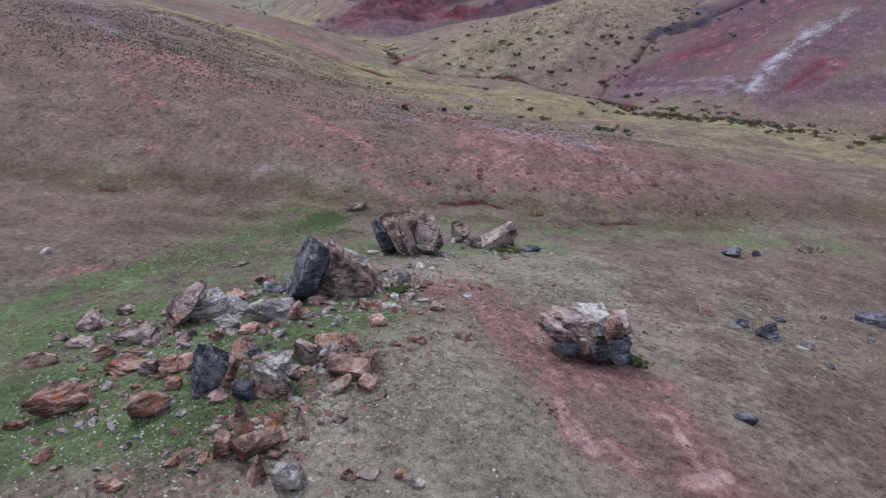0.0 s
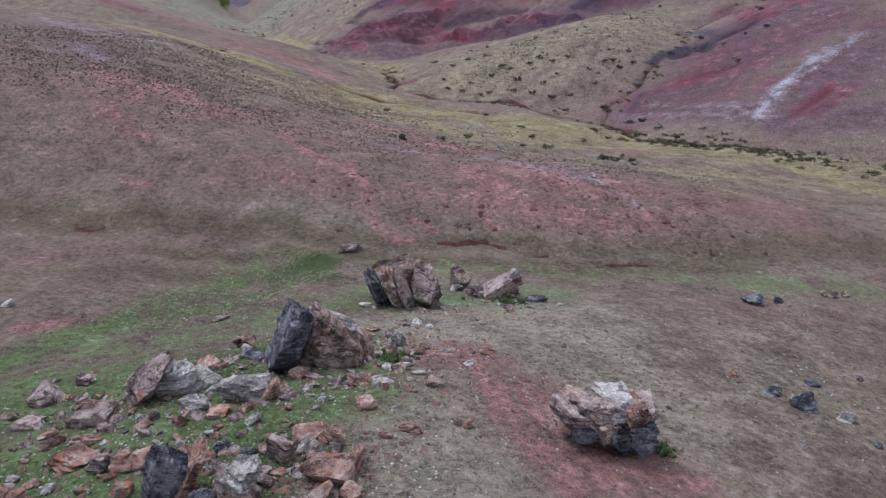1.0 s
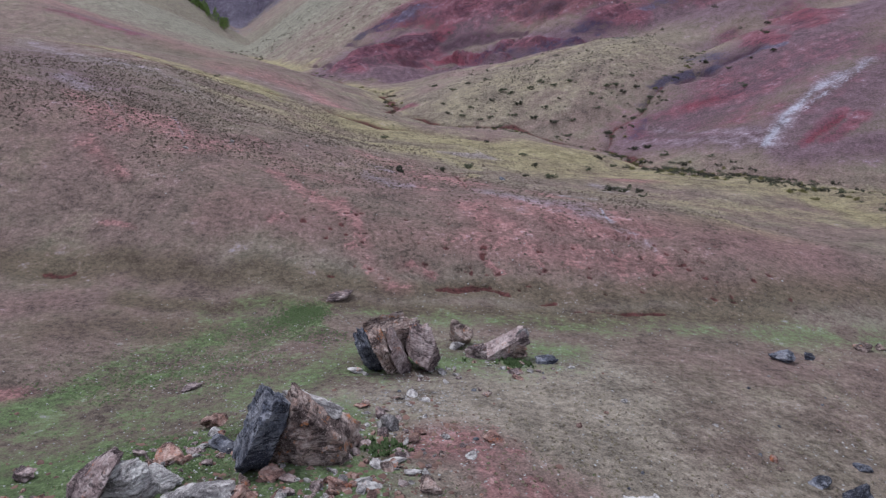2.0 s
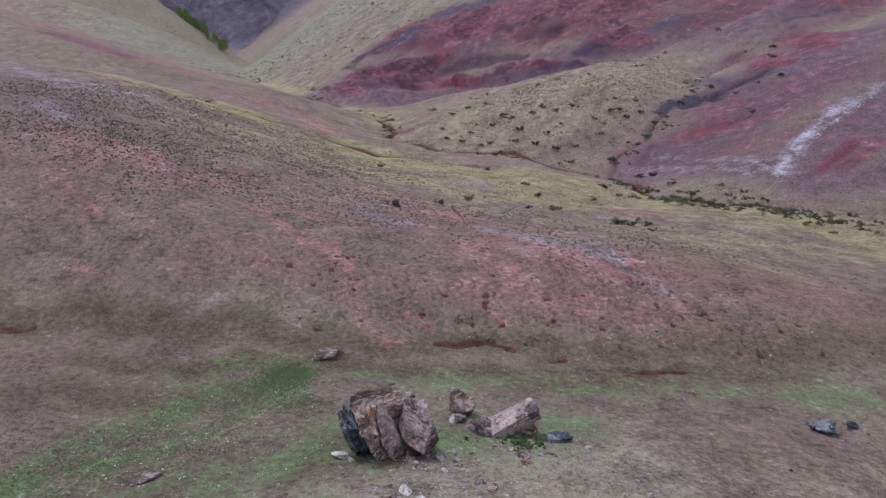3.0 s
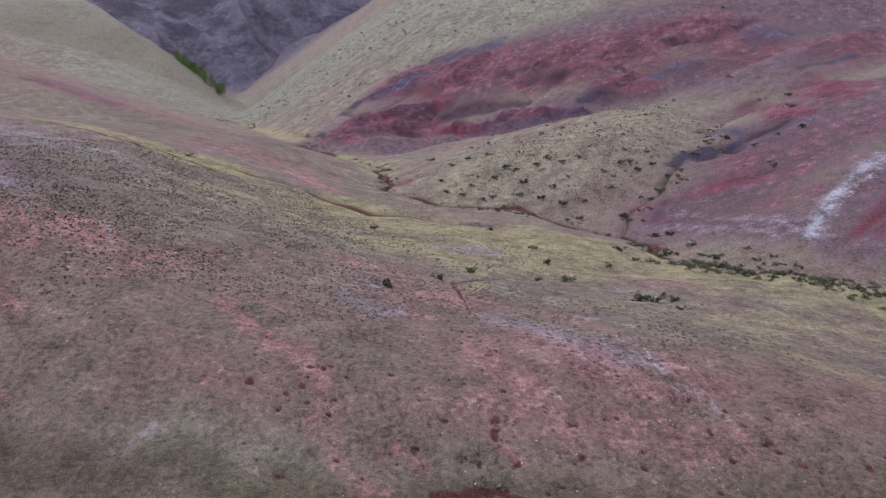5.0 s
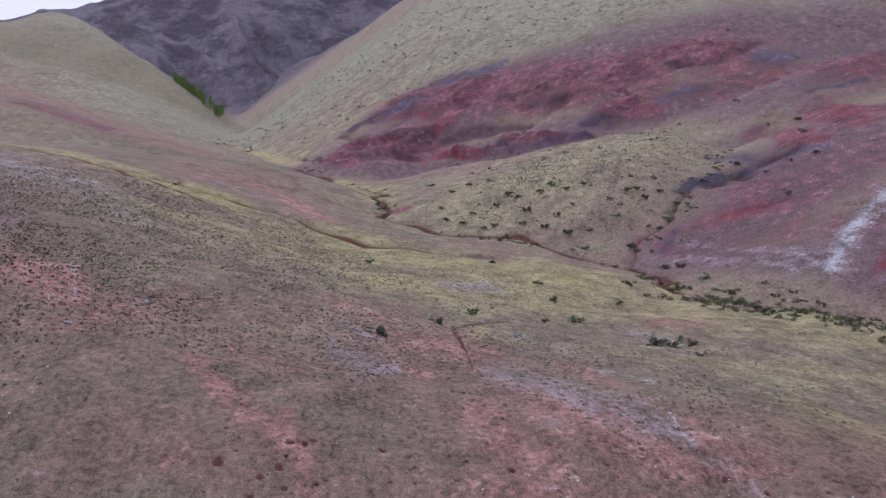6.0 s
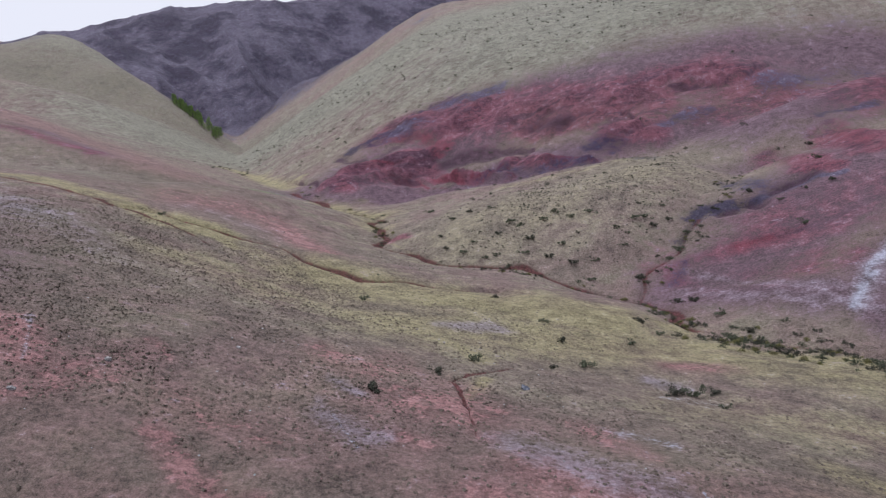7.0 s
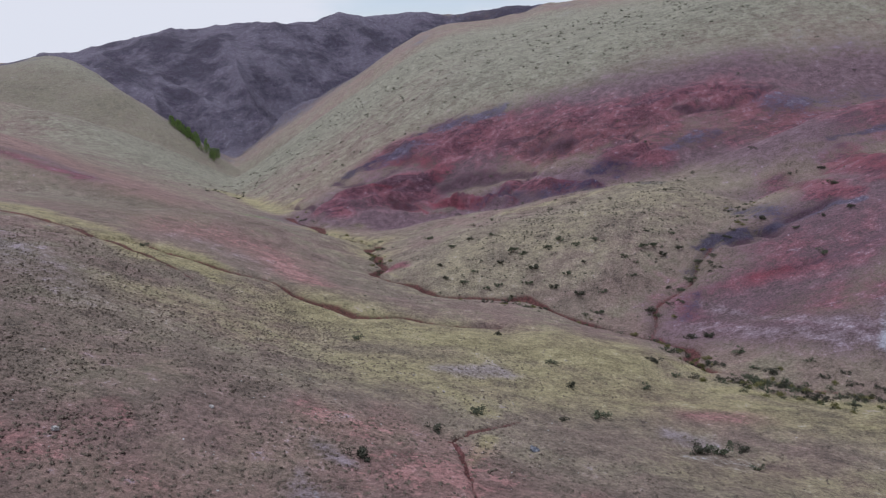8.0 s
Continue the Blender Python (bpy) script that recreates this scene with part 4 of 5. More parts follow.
def rubble(x, y, w, h, kind, seed, words):
    rng = np.random.default_rng(seed)
    boulder(x, y + w * 0.2, (w * 0.88, w * rng.uniform(0.45, 0.8), h * 0.86), kind, seed, words, turn=float(rng.uniform(-40, 40)), tip=float(rng.uniform(-22, 22)), rough=0.8, cuts=int(rng.integers(2, 5)),
            detail=3, strata=0.09, lean=float(rng.uniform(-0.2, 0.3)), name="rock", sink=.2, group="rubble below the ridge", style="block" if rng.random() < 0.45 else "wedge")


MAUVE, RUST, PALE, DARK = "mauve broken rock in the rubble", "rust-coloured broken rock in the rubble", "pale grey flat rock on the grass", "dark slaty rock on the ground"
rubble(-12.9, 22.0, 1.57, 0.75, "mauve", 101, MAUVE)
rubble(-13.4, 20.9, 0.76, 0.42, "brown", 102, MAUVE)
rubble(-12.3, 23.4, 0.85, 0.45, "mauve", 103, MAUVE)
rubble(-10.5, 20.2, 1.65, 0.62, "mauve", 104, MAUVE)
rubble(-11.1, 19.1, 0.9, 0.62, "rust", 105, RUST)
rubble(-9.8, 17.8, 1.35, 0.42, "rust", 106, RUST)
rubble(-8.7, 17.3, 0.75, 0.72, "mauve", 107, MAUVE)
rubble(-8.05, 17.1, 0.84, 0.75, "rust", 108, RUST)
rubble(-7.45, 17.1, 0.8, 0.62, "rust", 109, RUST)
rubble(-12.5, 20.4, 1.05, 0.5, "mauve", 110, MAUVE)
rubble(-3.95, 16.9, 0.85, 0.98, "mauve", 111, MAUVE)
rubble(-3.4, 17.8, 1.15, 0.5, "rust", 112, RUST)
rubble(-2.75, 17.6, 1.0, 0.75, "rust", 113, RUST)
rubble(-3.1, 16.8, 0.9, 0.7, "mauve", 114, MAUVE)
rubble(-2.5, 16.0, 1.5, 0.62, "rust", 115, RUST)
rubble(-2.8, 15.2, 0.95, 0.36, "brown", 116, MAUVE)
rubble(-2.05, 15.4, 0.65, 0.45, "rust", 117, RUST)
rubble(-2.0, 16.9, 0.42, 0.46, "rust", 118, RUST)
rubble(-2.1, 19.5, 0.58, 0.44, "rust", 119, RUST)
rubble(-1.8, 21.3, 0.76, 0.22, "pale", 120, PALE)
rubble(-1.65, 25.3, 0.9, 0.7, "pale", 121, PALE)
rubble(-0.2, 21.3, 0.85, 0.42, "brown", 122, MAUVE)
rubble(1.7, 24.8, 0.8, 0.34, "rust", 123, RUST)
rubble(0.75, 18.8, 0.42, 0.4, "rust", 124, RUST)
rubble(0.45, 18.85, 0.3, 0.3, "brown", 125, MAUVE)
rubble(-1.25, 22.8, 0.75, 0.2, "pale", 126, PALE)
rubble(-2.6, 21.3, 0.78, 0.4, "rust", 127, RUST)
rubble(-0.6, 25.1, 0.5, 0.28, "rust", 128, RUST)
rubble(16.6, 36.4, 1.3, 0.82, "dark", 129, "pale-topped dark boulder on dry grass")
rubble(18.4, 37.3, 0.66, 0.55, "dark", 130, DARK)
rubble(13.0, 23.8, 1.25, 0.75, "dark", 131, "tilted blue-grey slate slab on dry turf")
rubble(12.2, 24.6, 0.95, 0.32, "dark", 132, "flat blue-grey slate slab on dry turf")
rubble(22.4, 39.3, 1.1, 0.34, "brown", 133, DARK)
rubble(23.6, 39.8, 0.8, 0.3, "brown", 134, DARK)
rubble(19.9, 28.0, 1.5, 0.4, "dark", 135, DARK)
rubble(9.0, 16.5, 0.85, 0.36, "dark", 136, DARK)
rubble(14.6, 26.3, 0.7, 0.25, "dark", 137, DARK)
rubble(14.3, 23.4, 0.95, 0.28, "pale", 138, PALE)
rubble(-5.5, 41.3, 1.5, 0.62, "mauve", 139, "banded grey slab lying in the hollow")
rubble(-19.3, 30.9, 0.62, 0.42, "pale", 140, PALE)
rubble(-7.5, 26.2, 1.2, 0.6, "rust", 141, RUST)
rubble(-6.5, 24.0, 1.45, 0.5, "dark", 142, DARK)
rubble(-9.8, 30.1, 1.0, 0.3, "mauve", 143, MAUVE)
rubble(-4.5, 22.0, 0.8, 0.3, "rust", 144, RUST)
rubble(-2.1, 11.9, 0.5, 0.28, "rust", 145, RUST)
rubble(-1.0, 12.0, 0.24, 0.28, "rust", 146, RUST)
rubble(-0.6, 11.8, 0.4, 0.16, "pale", 147, PALE)
rubble(-1.7, 11.9, 0.55, 0.16, "mauve", 148, MAUVE)
rubble(-7.6, 11.9, 0.8, 0.24, "rust", 149, RUST)
rubble(-4.8, 17.1, 0.6, 0.42, "dark", 150, DARK)
rubble(-5.6, 17.5, 0.62, 0.4, "dark", 151, DARK)
rubble(-5.35, 16.4, 0.7, 0.45, "mauve", 152, MAUVE)
rubble(-5.9, 15.0, 0.66, 0.38, "mauve", 153, MAUVE)
rubble(-7.5, 15.9, 0.56, 0.5, "rust", 154, RUST)
rubble(-7.3, 19.2, 0.64, 0.56, "rust", 155, RUST)
rubble(-3.5, 13.8, 0.38, 0.6, "mauve", 156, MAUVE)
rubble(-11.6, 15.0, 0.7, 0.32, "rust", 157, RUST)
rubble(-9.7, 16.6, 0.42, 0.3, "pale", 158, PALE)
rubble(-6.3, 19.4, 0.75, 0.32, "rust", 159, RUST)
rubble(4.6, 33.4, 1.1, 0.34, "dark", 160, DARK)
rubble(3.5, 34.2, 0.9, 0.35, "brown", 161, DARK)
rubble(-3.3, 13.2, 0.28, 0.22, "rust", 162, RUST)
rubble(-2.0, 26.5, 0.7, 0.48, "mauve", 163, MAUVE)
rubble(-3.4, 31.2, 0.8, 0.3, "pale", 164, PALE)
rubble(-9.6, 22.6, 1.1, 0.5, "rust", 165, RUST)
rubble(-8.0, 23.6, 1.2, 0.5, "rust", 166, RUST)

rubble(-16.6, 62.4, 0.42, 0.34, "pale", 167, "white stone lying on the red slope")
rubble(-11.9, 68.8, 0.36, 0.16, "pale", 168, "flat white stone on the slope")
rubble(-18.6, 57.6, 0.40, 0.2, "pale", 169, "flat white stone on the slope")
rubble(5.7, 70.9, 0.75, 0.35, "dark", 170, "dark low boulder on the grassy slope")


# smaller broken stones strewn through the rubble
def strewn(seed, count, spots, low, high, label, group, kinds, name="stone", shape=(1.0, 0.8, 0.6), detail=2):
    rng = np.random.default_rng(seed)
    stones = []
    for k in range(6):
        bm = hewn(np.random.default_rng(seed * 10 + k), shape, 3, detail, 0.07, 0.6, 0.2, style="block" if k % 2 else "wedge")
        me = bpy.data.meshes.new("stone")
        bm.to_mesh(me)
        bm.free()
        me.materials.append(ROCK[kinds[k % len(kinds)]])
        stones.append(me)
    spot_of = np.array(spots, float)[rng.integers(len(spots), size=count)]
    x, y = spot_of[:, 0] + rng.normal(size=count) * spot_of[:, 2], spot_of[:, 1] + rng.normal(size=count) * spot_of[:, 2] * 0.8
    z = relief(x, y)
    for k in range(count):
        s = low * (high / low) ** rng.random() ** 1.6
        ob = new(name, stones[rng.integers(6)])
        ob.matrix_world = pose(x[k], y[k], z[k] + s * 0.08, rng.uniform(-28, 28), rng.uniform(-28, 28), rng.uniform(0, 360)) @ Matrix.Diagonal((s, s, s * rng.uniform(0.5, 1.0), 1))
        tagged(ob, label, "stone", group)


strewn(5, 299, [(-8, 17, 2.4), (-5, 16, 1.6), (-3.2, 17, 1.1), (-10.5, 19.5, 2.2), (-7, 21.5, 2.2), (-4.5, 13.5, 1.2), (-3.2, 21.5, 1.0), (-2, 24.5, 1.2), (-6.5, 24.5, 1.6)], 0.13, 0.5, "small broken rusty stone among green tufts", "small stones in the rubble", ("rust", "mauve", "rust", "pale", "brown", "mauve"))
strewn(6, 120, [(-1.5, 29.5, 2.2), (2.5, 31.5, 2.5), (-0.5, 22, 1.6), (14, 25, 3.5), (19, 33, 4.5), (21, 26, 3.0), (4, 26, 5.0)], 0.12, 0.42, "small grey stone lying on thin turf", "small stones on the knoll", ("pale", "mauve", "dark", "pale", "brown", "rust"), "loose_stone")
strewn(7, 290, [(-8.5, 17.5, 2.2), (-5, 16.5, 1.5), (-3.1, 17, 0.9), (-10.5, 19.8, 1.8), (-7, 20.5, 2.0), (-4.6, 13.4, 0.9), (-5, 21.5, 1.4), (-11.5, 21.5, 1.4), (-7.5, 23.5, 1.3), (-9.5, 15.5, 1.6)], 0.20, 0.66, "jagged mauve and rusty shard among the rubble", "shards in the rubble",
       ("mauve", "rust", "brown", "mauve", "pale", "rust"), "rock_shard", (1.0, 0.6, 0.62), 3)
strewn(8, 90, [(-1.6, 25.5, 1.0), (-1.4, 28.5, 1.2), (0.5, 31.5, 1.6), (-2.6, 21.2, 0.7), (3.5, 32.5, 1.2), (-0.8, 22, 0.9)], 0.20, 0.62, "flat pale stone slab lying on the turf", "flat slabs on the knoll", ("pale", "mauve", "pale", "brown", "pale", "rust"), "stone_slab", (1.0, 0.7, 0.3), 3)


# ---- shrubs, trees, tussocks and pebbles ----
def leaf_material(name, low, high, rough=0.8):
    m, n, l, b = mat(name, rough)
    r = n.new("ShaderNodeNewGeometry").outputs["Random Per Island"]
    o = n.new("ShaderNodeObjectInfo").outputs["Random"]
    mixv = calc(n, l, "ADD", calc(n, l, "MULTIPLY", r, 0.7), calc(n, l, "MULTIPLY", o, 0.3))
    l.new(mixed(n, l, mixv, low, high), b.inputs["Base Color"])
    return m


def bark_material(name, a, z):
    m, n, l, b = mat(name, 0.9)
    l.new(mixed(n, l, grain(n, l, where(n), 9, 5), a, z), b.inputs["Base Color"])
    return m


GREY_GREEN = leaf_material("grey_green_leaves", (0.056, 0.070, 0.048), (0.135, 0.150, 0.098))
DARK_LEAF = leaf_material("dark_leaves", (0.042, 0.046, 0.036), (0.100, 0.100, 0.074))
OLIVE = leaf_material("olive_leaves", (0.105, 0.108, 0.044), (0.225, 0.212, 0.090))
LARCH = leaf_material("fresh_tree_leaves", (0.095, 0.165, 0.040), (0.215, 0.310, 0.090))
TWIG = bark_material("twig_bark", (0.050, 0.040, 0.034), (0.110, 0.088, 0.072))


def mesh_of(name, verts, faces, material, smooth=False):
    me = bpy.data.meshes.new(name)
    me.from_pydata(verts, [], faces)
    me.materials.append(material)
    if smooth:
        me.polygons.foreach_set("use_smooth", [True] * len(me.polygons))
    me.update()
    return me


def leaf_cloud(rng, centres, radii, count, size):
    verts, faces = [], []
    for _ in range(count):
        k = rng.integers(len(centres))
        way = rng.normal(size=3)
        way /= np.linalg.norm(way)
        at = centres[k] + way * radii[k] * rng.uniform(0.55, 1.05) * np.array([1, 1, 0.8])
        at[2] = max(at[2], 0.03)
        u = rng.normal(size=3)
        u /= np.linalg.norm(u)
        w = np.cross(u, way + 0.3 * rng.normal(size=3))
        w /= np.linalg.norm(w) + 1e-6
        s = size * rng.uniform(0.6, 1.4)
        i = len(verts)
        verts += [tuple(at - u * s * 0.5), tuple(at + w * s * 0.35), tuple(at + u * s * 0.6), tuple(at - w * s * 0.35)]
        faces.append((i, i + 1, i + 2, i + 3))
    return verts, faces


def stem(verts, faces, a, b, ra, rb, sides=5):
    a, b = Vector(a), Vector(b)
    side = (b - a).orthogonal().normalized()
    up = (b - a).normalized().cross(side)
    i = len(verts)
    for p, r in ((a, ra), (b, rb)):
        for k in range(sides):
            q = p + (side * math.cos(k * math.tau / sides) + up * math.sin(k * math.tau / sides)) * r
            verts.append(tuple(q))
    for k in range(sides):
        faces.append((i + k, i + (k + 1) % sides, i + sides + (k + 1) % sides, i + sides + k))


def shrub(seed, material, label, spread=1.0, height=0.8, leaves=420, name="shrub"):
    rng = np.random.default_rng(seed)
    base = new(name)
    base.empty_display_size = 0.2
    n = 9
    centres = [np.array([rng.normal() * 0.34 * spread, rng.normal() * 0.34 * spread, height * rng.uniform(0.25, 0.72)]) for _ in range(n)]
    radii = [rng.uniform(0.16, 0.32) * spread for _ in range(n)]
    v, f = leaf_cloud(rng, centres, radii, leaves, 0.13)
    crown = new("crown", mesh_of("crown", v, f, material))
    v, f = [], []
    for c in centres:
        stem(v, f, (c[0] * 0.15, c[1] * 0.15, -0.08), tuple(c), 0.022, 0.008)
    wood = new("woody_base", mesh_of("woody_base", v, f, TWIG))
    crown.parent = wood.parent = base
    return tagged(base, label, name)


def tree(seed):
    rng = np.random.default_rng(seed)
    base = new("tree")
    tall = 1.0
    v, f = [], []
    stem(v, f, (0, 0, -0.04), (0.02, 0.01, 0.55), 0.024, 0.014, 7)
    stem(v, f, (0.02, 0.01, 0.55), (0.0, 0.0, tall * 0.96), 0.014, 0.003, 6)
    centres, radii = [], []
    for k in range(26):
        h = 0.16 + 0.80 * (k / 25)
        reach = (0.20 * (1 - h) + 0.035) * rng.uniform(0.6, 1.25)
        a = k * 2.4 + rng.uniform(-0.4, 0.4)
        tip = (math.cos(a) * reach, math.sin(a) * reach, h + 0.02)
        stem(v, f, (0.01, 0.005, h), tip, 0.006, 0.002, 4)
        centres.append(np.array(tip))
        radii.append(0.05 + 0.05 * (1 - h))
    trunk = new("trunk", mesh_of("trunk", v, f, TWIG))
    v, f = leaf_cloud(rng, centres, radii, 620, 0.045)
    crown = new("crown", mesh_of("crown", v, f, LARCH))
    trunk.parent = crown.parent = base
    return tagged(base, "bright green slender tree on a steep grey slope", "tree", "trees in the gorge")


def planted(first, spots, scale, seed, group, squash=(0.8, 1.25)):
    """Copies of a few plants, one at each spot of the plan."""
    rng = np.random.default_rng(seed)
    for ob in first:
        tagged(ob, group=group)
    floor = relief(*np.array(spots, float).T)
    for k, (x, y) in enumerate(spots):
        s = scale * rng.uniform(*squash)
        m = pose(x, y, floor[k] - 0.03 * s, 0, 0, rng.uniform(0, 360))
        if k < len(first):
            ob = first[k]
            ob.matrix_basis = m
        else:
            ob = copy_thing(first[k % len(first)], m)
        ob.scale = (s, s, s * rng.uniform(0.8, 1.15))


HILL_SHRUBS = ((17.5, 135.1), (19.9, 128.6), (21.2, 122.2), (17.4, 126.7), (13.1, 129.4), (11.9, 133.3), (10.7, 134.4), (8.9, 132.2), (8.2, 141.0), (8.1, 127.0), (15.2, 124.6),
               (25.5, 128.3), (26.6, 126.8), (29.5, 133.6), (29.9, 130.1), (33.0, 132.8), (32.9, 129.5), (22.6, 133.6), (15.6, 133.6), (6.1, 133.7), (5.0, 131.5), (3.5, 129.1),
               (1.1, 131.1), (9.5, 124.2), (6.6, 126.7), (18.3, 122.5), (12.0, 126.5), (28.2, 129.9), (30.6, 128.3), (30.8, 120.6), (32.4, 122.3), (26.0, 117.4), (19.9, 118.7),
               (34.6, 126.1), (29.5, 107.4), (25.5, 124.6), (19.6, 133.2), (0.3, 135.9), (-1.7, 154.9), (2.1, 141.3), (4.8, 142.5))
FLAT_SHRUBS = ((29.9, 96.6), (31.0, 95.1), (30.3, 101.3), (25.9, 94.4), (21.7, 94.2), (20.6, 97.1), (17.6, 89.6), (8.7, 78.8), (2.8, 77.0), (0.1, 72.9), (-7.1, 94.0), (-3.7, 66.6),
               (29.7, 117.2), (20.3, 76.3), (18.3, 75.4), (17.0, 75.0), (19.6, 72.9), (28.1, 108.6), (45.9, 116.8), (52.8, 124.0), (10.1, 92.8), (6.2, 102.3), (11.8, 80.8), (10.8, 87.6),
               (-31.3, 108.1), (44.5, 130.9), (46.2, 124.4), (49.6, 124.7), (54.7, 132.6), (63.3, 151.8))
planted([shrub(201, GREY_GREEN, "round grey-green shrub on the tan hillside"), shrub(202, DARK_LEAF, "low dark thorny shrub on the tan hillside", 1.1, 0.65), shrub(203, GREY_GREEN, "sprawling grey-green shrub on the tan hillside", 1.2, 0.7)],
        HILL_SHRUBS, 0.72, 21, "shrubs on the tan hill", (0.55, 1.45))
planted([shrub(205, GREY_GREEN, "dense grey-green shrub on the valley floor"), shrub(206, DARK_LEAF, "dark low shrub on the valley floor", 1.2, 0.6)], FLAT_SHRUBS, 0.66, 22, "shrubs on the valley floor", (0.5, 1.5))

rng = np.random.default_rng(77)
band = []
for ax, ay, bx, by, spread, count in ((24, 112, 25, 105, 0.6, 18), (25, 105, 27.2, 99, 0.9, 30), (27, 94.5, 31.5, 91, 1.7, 50), (31.5, 91, 35, 85, 2.0, 60), (35, 85.5, 42.4, 79.5, 2.0, 60), (42, 80, 52, 70, 2.2, 40), (-9, 139, -12, 163, 1.2, 34), (-12, 163, -34, 192, 1.6, 26), (-3, 128, 24, 112, 0.9, 26), (26, 113, 50, 145, 1.3, 40)):
    for _ in range(count):
        s = rng.random()
        band.append((ax + (bx - ax) * s + rng.normal() * spread, ay + (by - ay) * s + rng.normal() * spread))
planted([shrub(211, OLIVE, "low olive-yellow bush along the creek", 1.1, 0.5, 320, "bush"), shrub(212, GREY_GREEN, "low green bush along the creek", 1.2, 0.55, 320, "bush"), shrub(213, DARK_LEAF, "dark brushy bush on the creek bank", 1.1, 0.5, 320, "bush")],
        band, 0.47, 23, "bushes along the creek", (0.5, 1.5))
high = []
while len(high) < 900:
    x, y = rng.uniform(-75, 150), rng.uniform(150, 345)
    if y > 226 + 0.05 * x or (rng.random() < 0.22 and x > 0) or (x < 42 and y < 158 and x > 2):
        high.append((x, y))
verts, faces = [], []
for (x, y), z in zip(high, relief(*np.array(high).T)):
    s = rng.uniform(0.4, 1.15)
    cs = [np.array([rng.normal() * 0.3, rng.normal() * 0.3, rng.uniform(0.15, 0.4)]) for _ in range(4)]
    v, f = leaf_cloud(rng, cs, [0.28] * 4, 60, 0.17)
    k = len(verts)
    verts += [(x + s * a, y + s * c, z + s * d) for a, c, d in v]
    faces += [tuple(k + i for i in q) for q in f]
tagged(new("hillside_shrubs", mesh_of("hillside_shrubs", verts, faces, DARK_LEAF)), "dark shrubs dotted over the high hillsides", "shrubs", kind="stuff")
grove = []
for _ in range(56):
    s = rng.random() ** 1.2
    grove.append((-141 + 29 * s + rng.normal() * 2.2, 417 - 28 * s + rng.uniform(-4, 9)))
planted([tree(221), tree(222), tree(223)], grove + [(-128, 405), (-125.5, 402), (-123, 400)] + [(-110.5, 386), (-111.6, 387.5)], 5.2, 25, "trees in the gorge", (0.6, 1.25))


def tufts(name, label, category, count, spots, size, material, seed, blades=6, flat=0.55):
    """Many small clumps of bent blades, in one mesh."""
    rng = np.random.default_rng(seed)
    pick = rng.integers(len(spots), size=count * 3)
    table = np.array(spots, float)[pick]
    s = rng.random(count * 3)
    x = table[:, 0] + (table[:, 2] - table[:, 0]) * s + rng.normal(size=count * 3) * table[:, 4]
    y = table[:, 1] + (table[:, 3] - table[:, 1]) * s + rng.normal(size=count * 3) * table[:, 4]
    keep = fbm(x * 0.25, y * 0.25, 3, seed) + 0.5 * rng.random(count * 3) > 0.12
    x, y = x[keep][:count], y[keep][:count]
    count = len(x)
    z = relief(x, y)
    r = size * rng.uniform(0.5, 1.5, count)
    ang = rng.uniform(0, math.tau, (count, 1)) + np.arange(blades)[None, :] * math.tau / blades + rng.normal(size=(count, blades)) * 0.3
    out = r[:, None] * rng.uniform(0.5, 1.0, (count, blades))
    tall = r[:, None] * flat * rng.uniform(0.5, 1.4, (count, blades))
    wide = r[:, None] * 0.28
    c, sn = np.cos(ang), np.sin(ang)
    bx, by, bz = x[:, None], y[:, None], z[:, None]
    p0 = np.stack([bx - sn * wide, by + c * wide, bz - 0.02 + 0 * c], -1)
    p1 = np.stack([bx + sn * wide, by - c * wide, bz - 0.02 + 0 * c], -1)
    p2 = np.stack([bx + c * out * 0.55 + sn * wide * 0.8, by + sn * out * 0.55 - c * wide * 0.8, bz + tall], -1)
    p3 = np.stack([bx + c * out, by + sn * out, bz + tall * 0.45], -1)
    co = np.stack([p0, p1, p2, p3], 2).reshape(-1, 3)
    faces = np.arange(len(co)).reshape(-1, 4)
    me = bpy.data.meshes.new(name)
    me.vertices.add(len(co))
    me.vertices.foreach_set("co", co.ravel())
    me.loops.add(faces.size)
    me.loops.foreach_set("vertex_index", faces.ravel())
    me.polygons.add(len(faces))
    me.polygons.foreach_set("loop_start", np.arange(len(faces)) * 4)
    me.update(calc_edges=True)
    me.materials.append(material)
    return tagged(new(name, me), label, category, kind="stuff")


TUSSOCK = leaf_material("dry_tussock_blades", (0.122, 0.100, 0.086), (0.215, 0.178, 0.150), 0.9)
STRAW = leaf_material("straw_blades", (0.200, 0.180, 0.125), (0.330, 0.300, 0.220), 0.9)
FRESH = leaf_material("fresh_grass_blades", (0.085, 0.140, 0.060), (0.165, 0.225, 0.110), 0.85)
tufts("grass_tussocks", "dark dry tussocks scattered over the slope", "tussocks", 12000, [(-38, 66, -8, 60, 5), (-30, 76, 0, 68, 6), (-25, 90, 5, 84, 7), (-38, 70, -14, 64, 6), (-2, 56, 20, 66, 8), (-40, 100, -8, 96, 5), (-45, 85, -25, 80, 6)], 0.125, TUSSOCK, 301, 7, 0.42)
tufts("far_tussocks", "dark dry tussocks on the far slopes", "tussocks", 1500, [(4, 130, 40, 150, 9), (4, 136, 44, 156, 10)], 0.17, DARK_LEAF, 302)
tufts("knoll_tussocks", "small dark tufts in the thin turf", "tussocks", 1800, [(-20, 25, -12, 40, 5), (0, 15, 8, 30, 5), (12, 18, 24, 36, 5), (-15, 44, 22, 45, 3)], 0.06, TUSSOCK, 303)
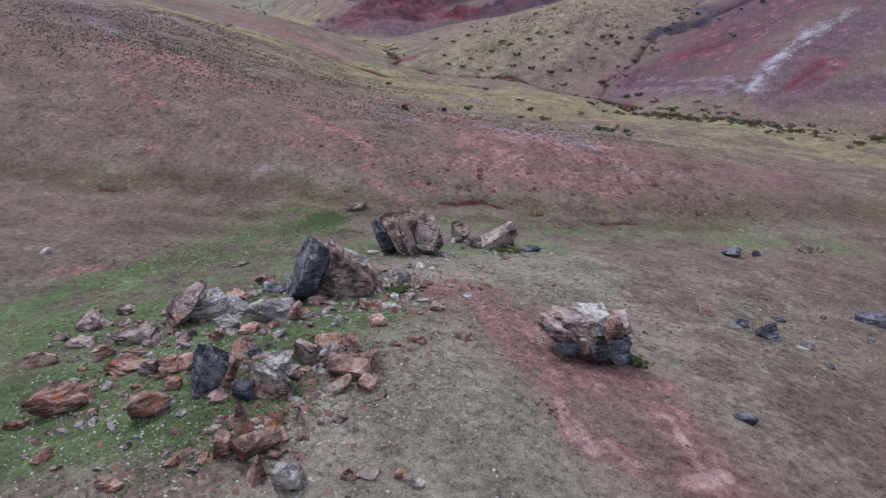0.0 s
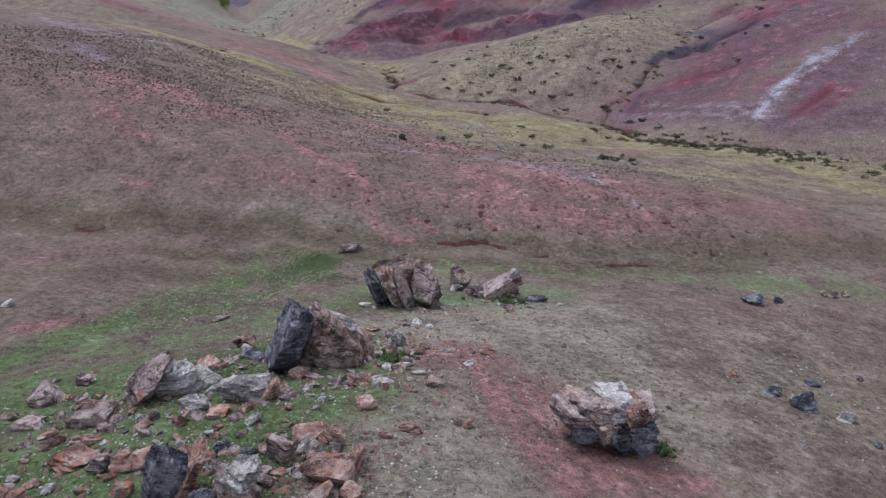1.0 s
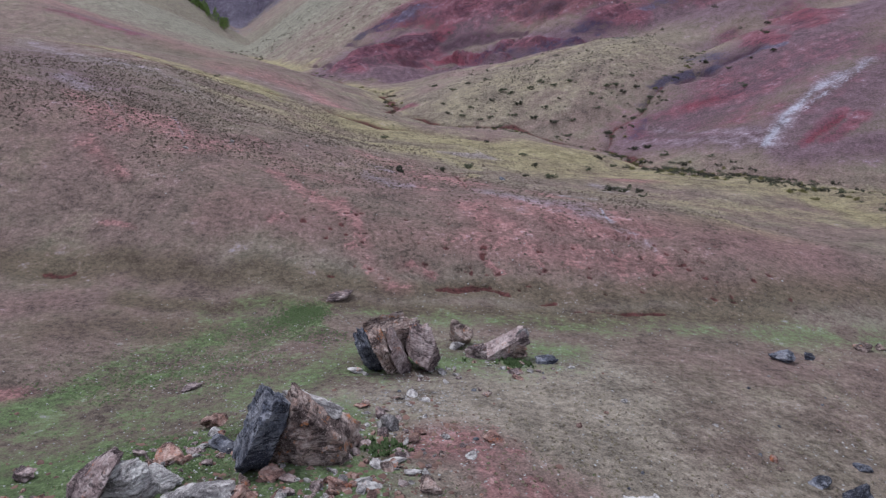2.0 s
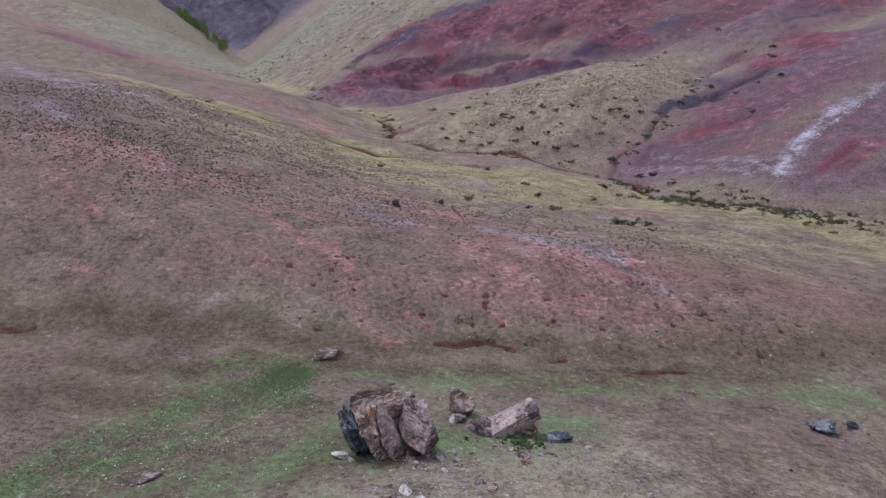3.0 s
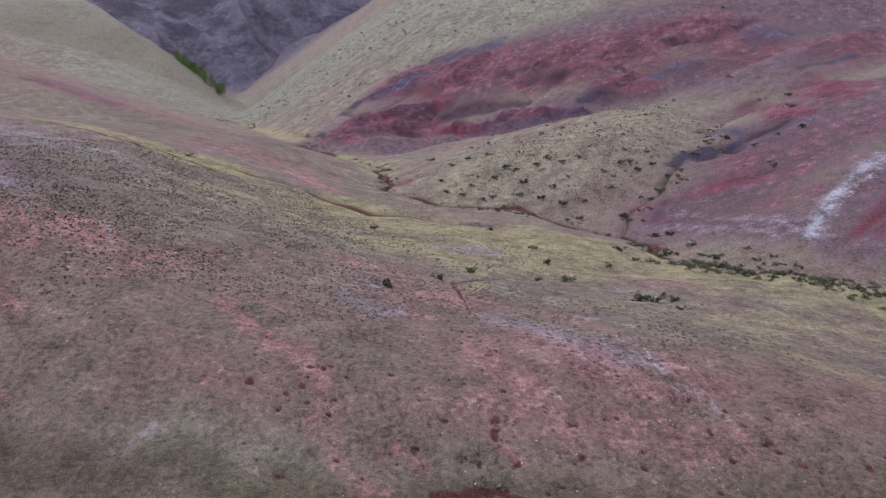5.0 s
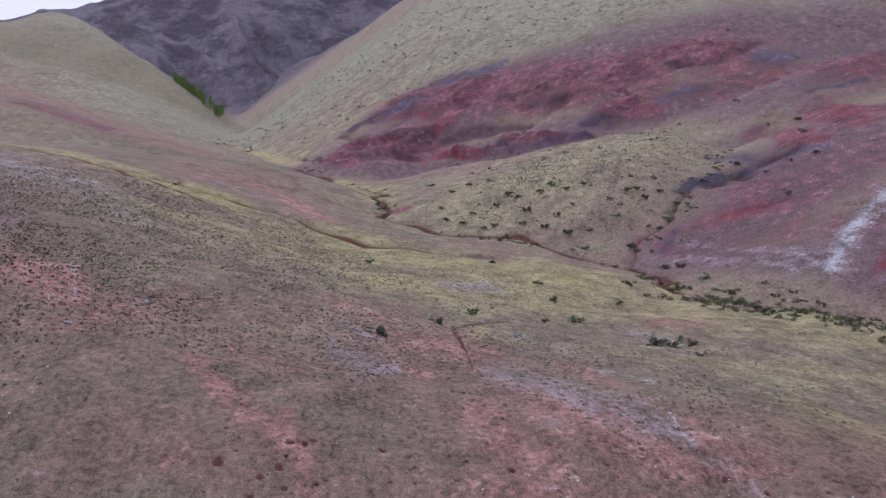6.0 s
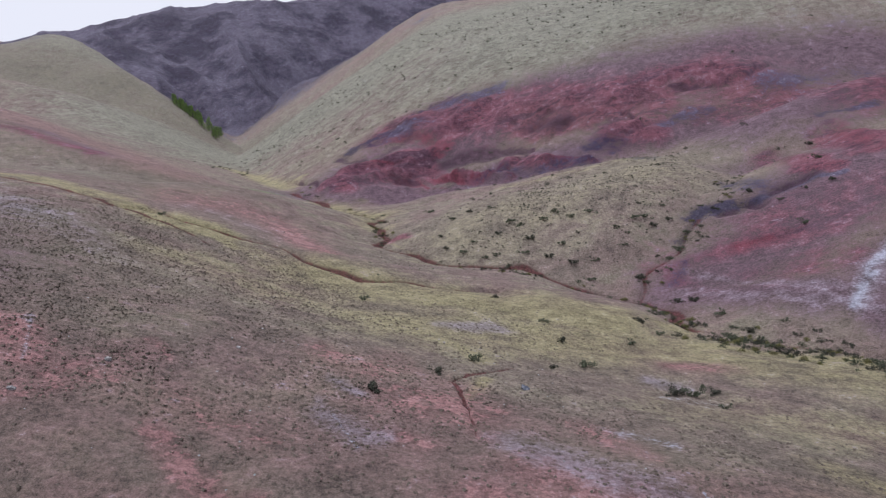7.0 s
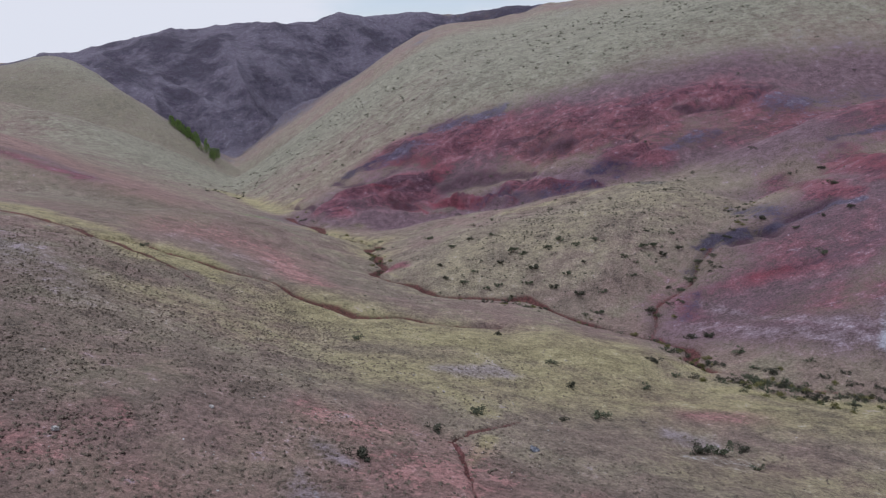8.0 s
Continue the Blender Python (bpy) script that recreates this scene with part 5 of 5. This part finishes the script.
tufts("straw_grass", "pale straw-coloured grass tufts", "grass", 6000, [(-2, 13, 6, 30, 3.5), (8, 18, 22, 32, 5), (-10, 103, 14, 100, 5), (4, 90, 24, 92, 5), (14, 98, 50, 82, 3)], 0.06, STRAW, 304)
tufts("green_grass", "fresh green grass tufts between the rocks", "grass", 14000, [(-13, 15, -3.5, 21, 2.6), (-19, 21, -9, 35, 2.0), (-12, 22, -6, 24, 1.2), (-9, 36, -4, 38, 1.2), (-7.4, 39, -5.6, 40, 0.6), (-6, 13, -4, 18, 1.0)], 0.06, FRESH, 305, 6, 0.4)
tufts("green_clumps", "bright green grass clumps beside the boulders", "grass", 260, [(6.1, 19.5, 6.4, 19.2, 0.18), (-1.9, 23.6, -1.4, 24.0, 0.3), (0.6, 34.2, 1.2, 33.8, 0.4), (3.0, 33.2, 3.6, 33.0, 0.3)], 0.11, FRESH, 306, 7, 0.9)

RUSTY = leaf_material("rusty_herb_leaves", (0.110, 0.050, 0.032), (0.260, 0.115, 0.065), 0.9)
tufts("rusty_herbs", "rust-coloured withered herbs on red soil", "herbs", 160, [(2.5, 17.2, 2.7, 16.8, 0.22), (2.7, 15.9, 3.0, 15.2, 0.25), (3.6, 16.9, 4.6, 16.5, 0.3)], 0.08, RUSTY, 307, 6, 0.7)


def pebbles(name, label, count, spots, low, high, material, seed):
    rng = np.random.default_rng(seed)
    table = np.array(spots, float)[rng.integers(len(spots), size=count)]
    s = rng.random(count)
    x = table[:, 0] + (table[:, 2] - table[:, 0]) * s + rng.normal(size=count) * table[:, 4]
    y = table[:, 1] + (table[:, 3] - table[:, 1]) * s + rng.normal(size=count) * table[:, 4]
    z = relief(x, y)
    r = low * (high / low) ** (rng.random(count) ** 2.2)
    unit = np.array([(1, 0, 0.1), (0.2, 0.9, 0), (-0.9, 0.3, 0.05), (-0.2, -0.8, 0), (0.1, 0.1, 0.62), (0.3, -0.4, 0.5)])
    faces0 = np.array([(0, 1, 4), (1, 2, 4), (2, 3, 4), (3, 5, 4), (5, 0, 4), (3, 0, 5)])
    a = rng.uniform(0, math.tau, count)
    jit = 1 + rng.normal(size=(count, 6, 1)) * 0.15
    p = unit[None] * jit * r[:, None, None]
    px = p[..., 0] * np.cos(a)[:, None] - p[..., 1] * np.sin(a)[:, None]
    py = p[..., 0] * np.sin(a)[:, None] + p[..., 1] * np.cos(a)[:, None]
    co = np.stack([px + x[:, None], py + y[:, None], p[..., 2] + z[:, None]], -1).reshape(-1, 3)
    faces = (faces0[None] + (np.arange(count) * 6)[:, None, None]).reshape(-1, 3)
    me = bpy.data.meshes.new(name)
    me.vertices.add(len(co))
    me.vertices.foreach_set("co", co.ravel())
    me.loops.add(faces.size)
    me.loops.foreach_set("vertex_index", faces.ravel())
    me.polygons.add(len(faces))
    me.polygons.foreach_set("loop_start", np.arange(len(faces)) * 3)
    me.update(calc_edges=True)
    me.materials.append(material)
    return tagged(new(name, me), label, "pebbles", kind="stuff")


CHALK = leaf_material("pale_pebble", (0.20, 0.21, 0.21), (0.50, 0.52, 0.54), 0.85)
GRIT = leaf_material("rusty_grit", (0.085, 0.055, 0.050), (0.24, 0.15, 0.125), 0.85)
pebbles("white_pebbles", "white and grey pebbles scattered on the turf", 15000, [(-13, 14, -4, 14, 2), (-11, 18, -4, 24, 2.5), (-10, 15, -3, 20, 2.6), (-12, 22, -3, 27, 2.5), (-14, 30, -2, 36, 2.5), (-2, 12, 5, 30, 3.5), (0, 36, 6, 33, 2.5), (8, 20, 22, 34, 4), (-12, 40, 25, 40, 2.5), (-2, 24, 0, 31, 1.5), (-6, 12, 0, 16, 2)], 0.012, 0.052, CHALK, 401)
pebbles("rusty_pebbles", "rusty stone chips in the rubble", 1500, [(-10, 15, -3, 20, 2.4), (-12, 22, -3, 24, 2), (-5, 12, -3, 17, 1), (-2, 20, 0, 27, 1.2)], 0.03, 0.17, GRIT, 402)
pebbles("slope_stones", "pale loose stones on the slope", 500, [(-30, 62, 10, 56, 6), (-12, 70, 12, 74, 6), (0, 46, 14, 48, 3)], 0.02, 0.08, CHALK, 403)
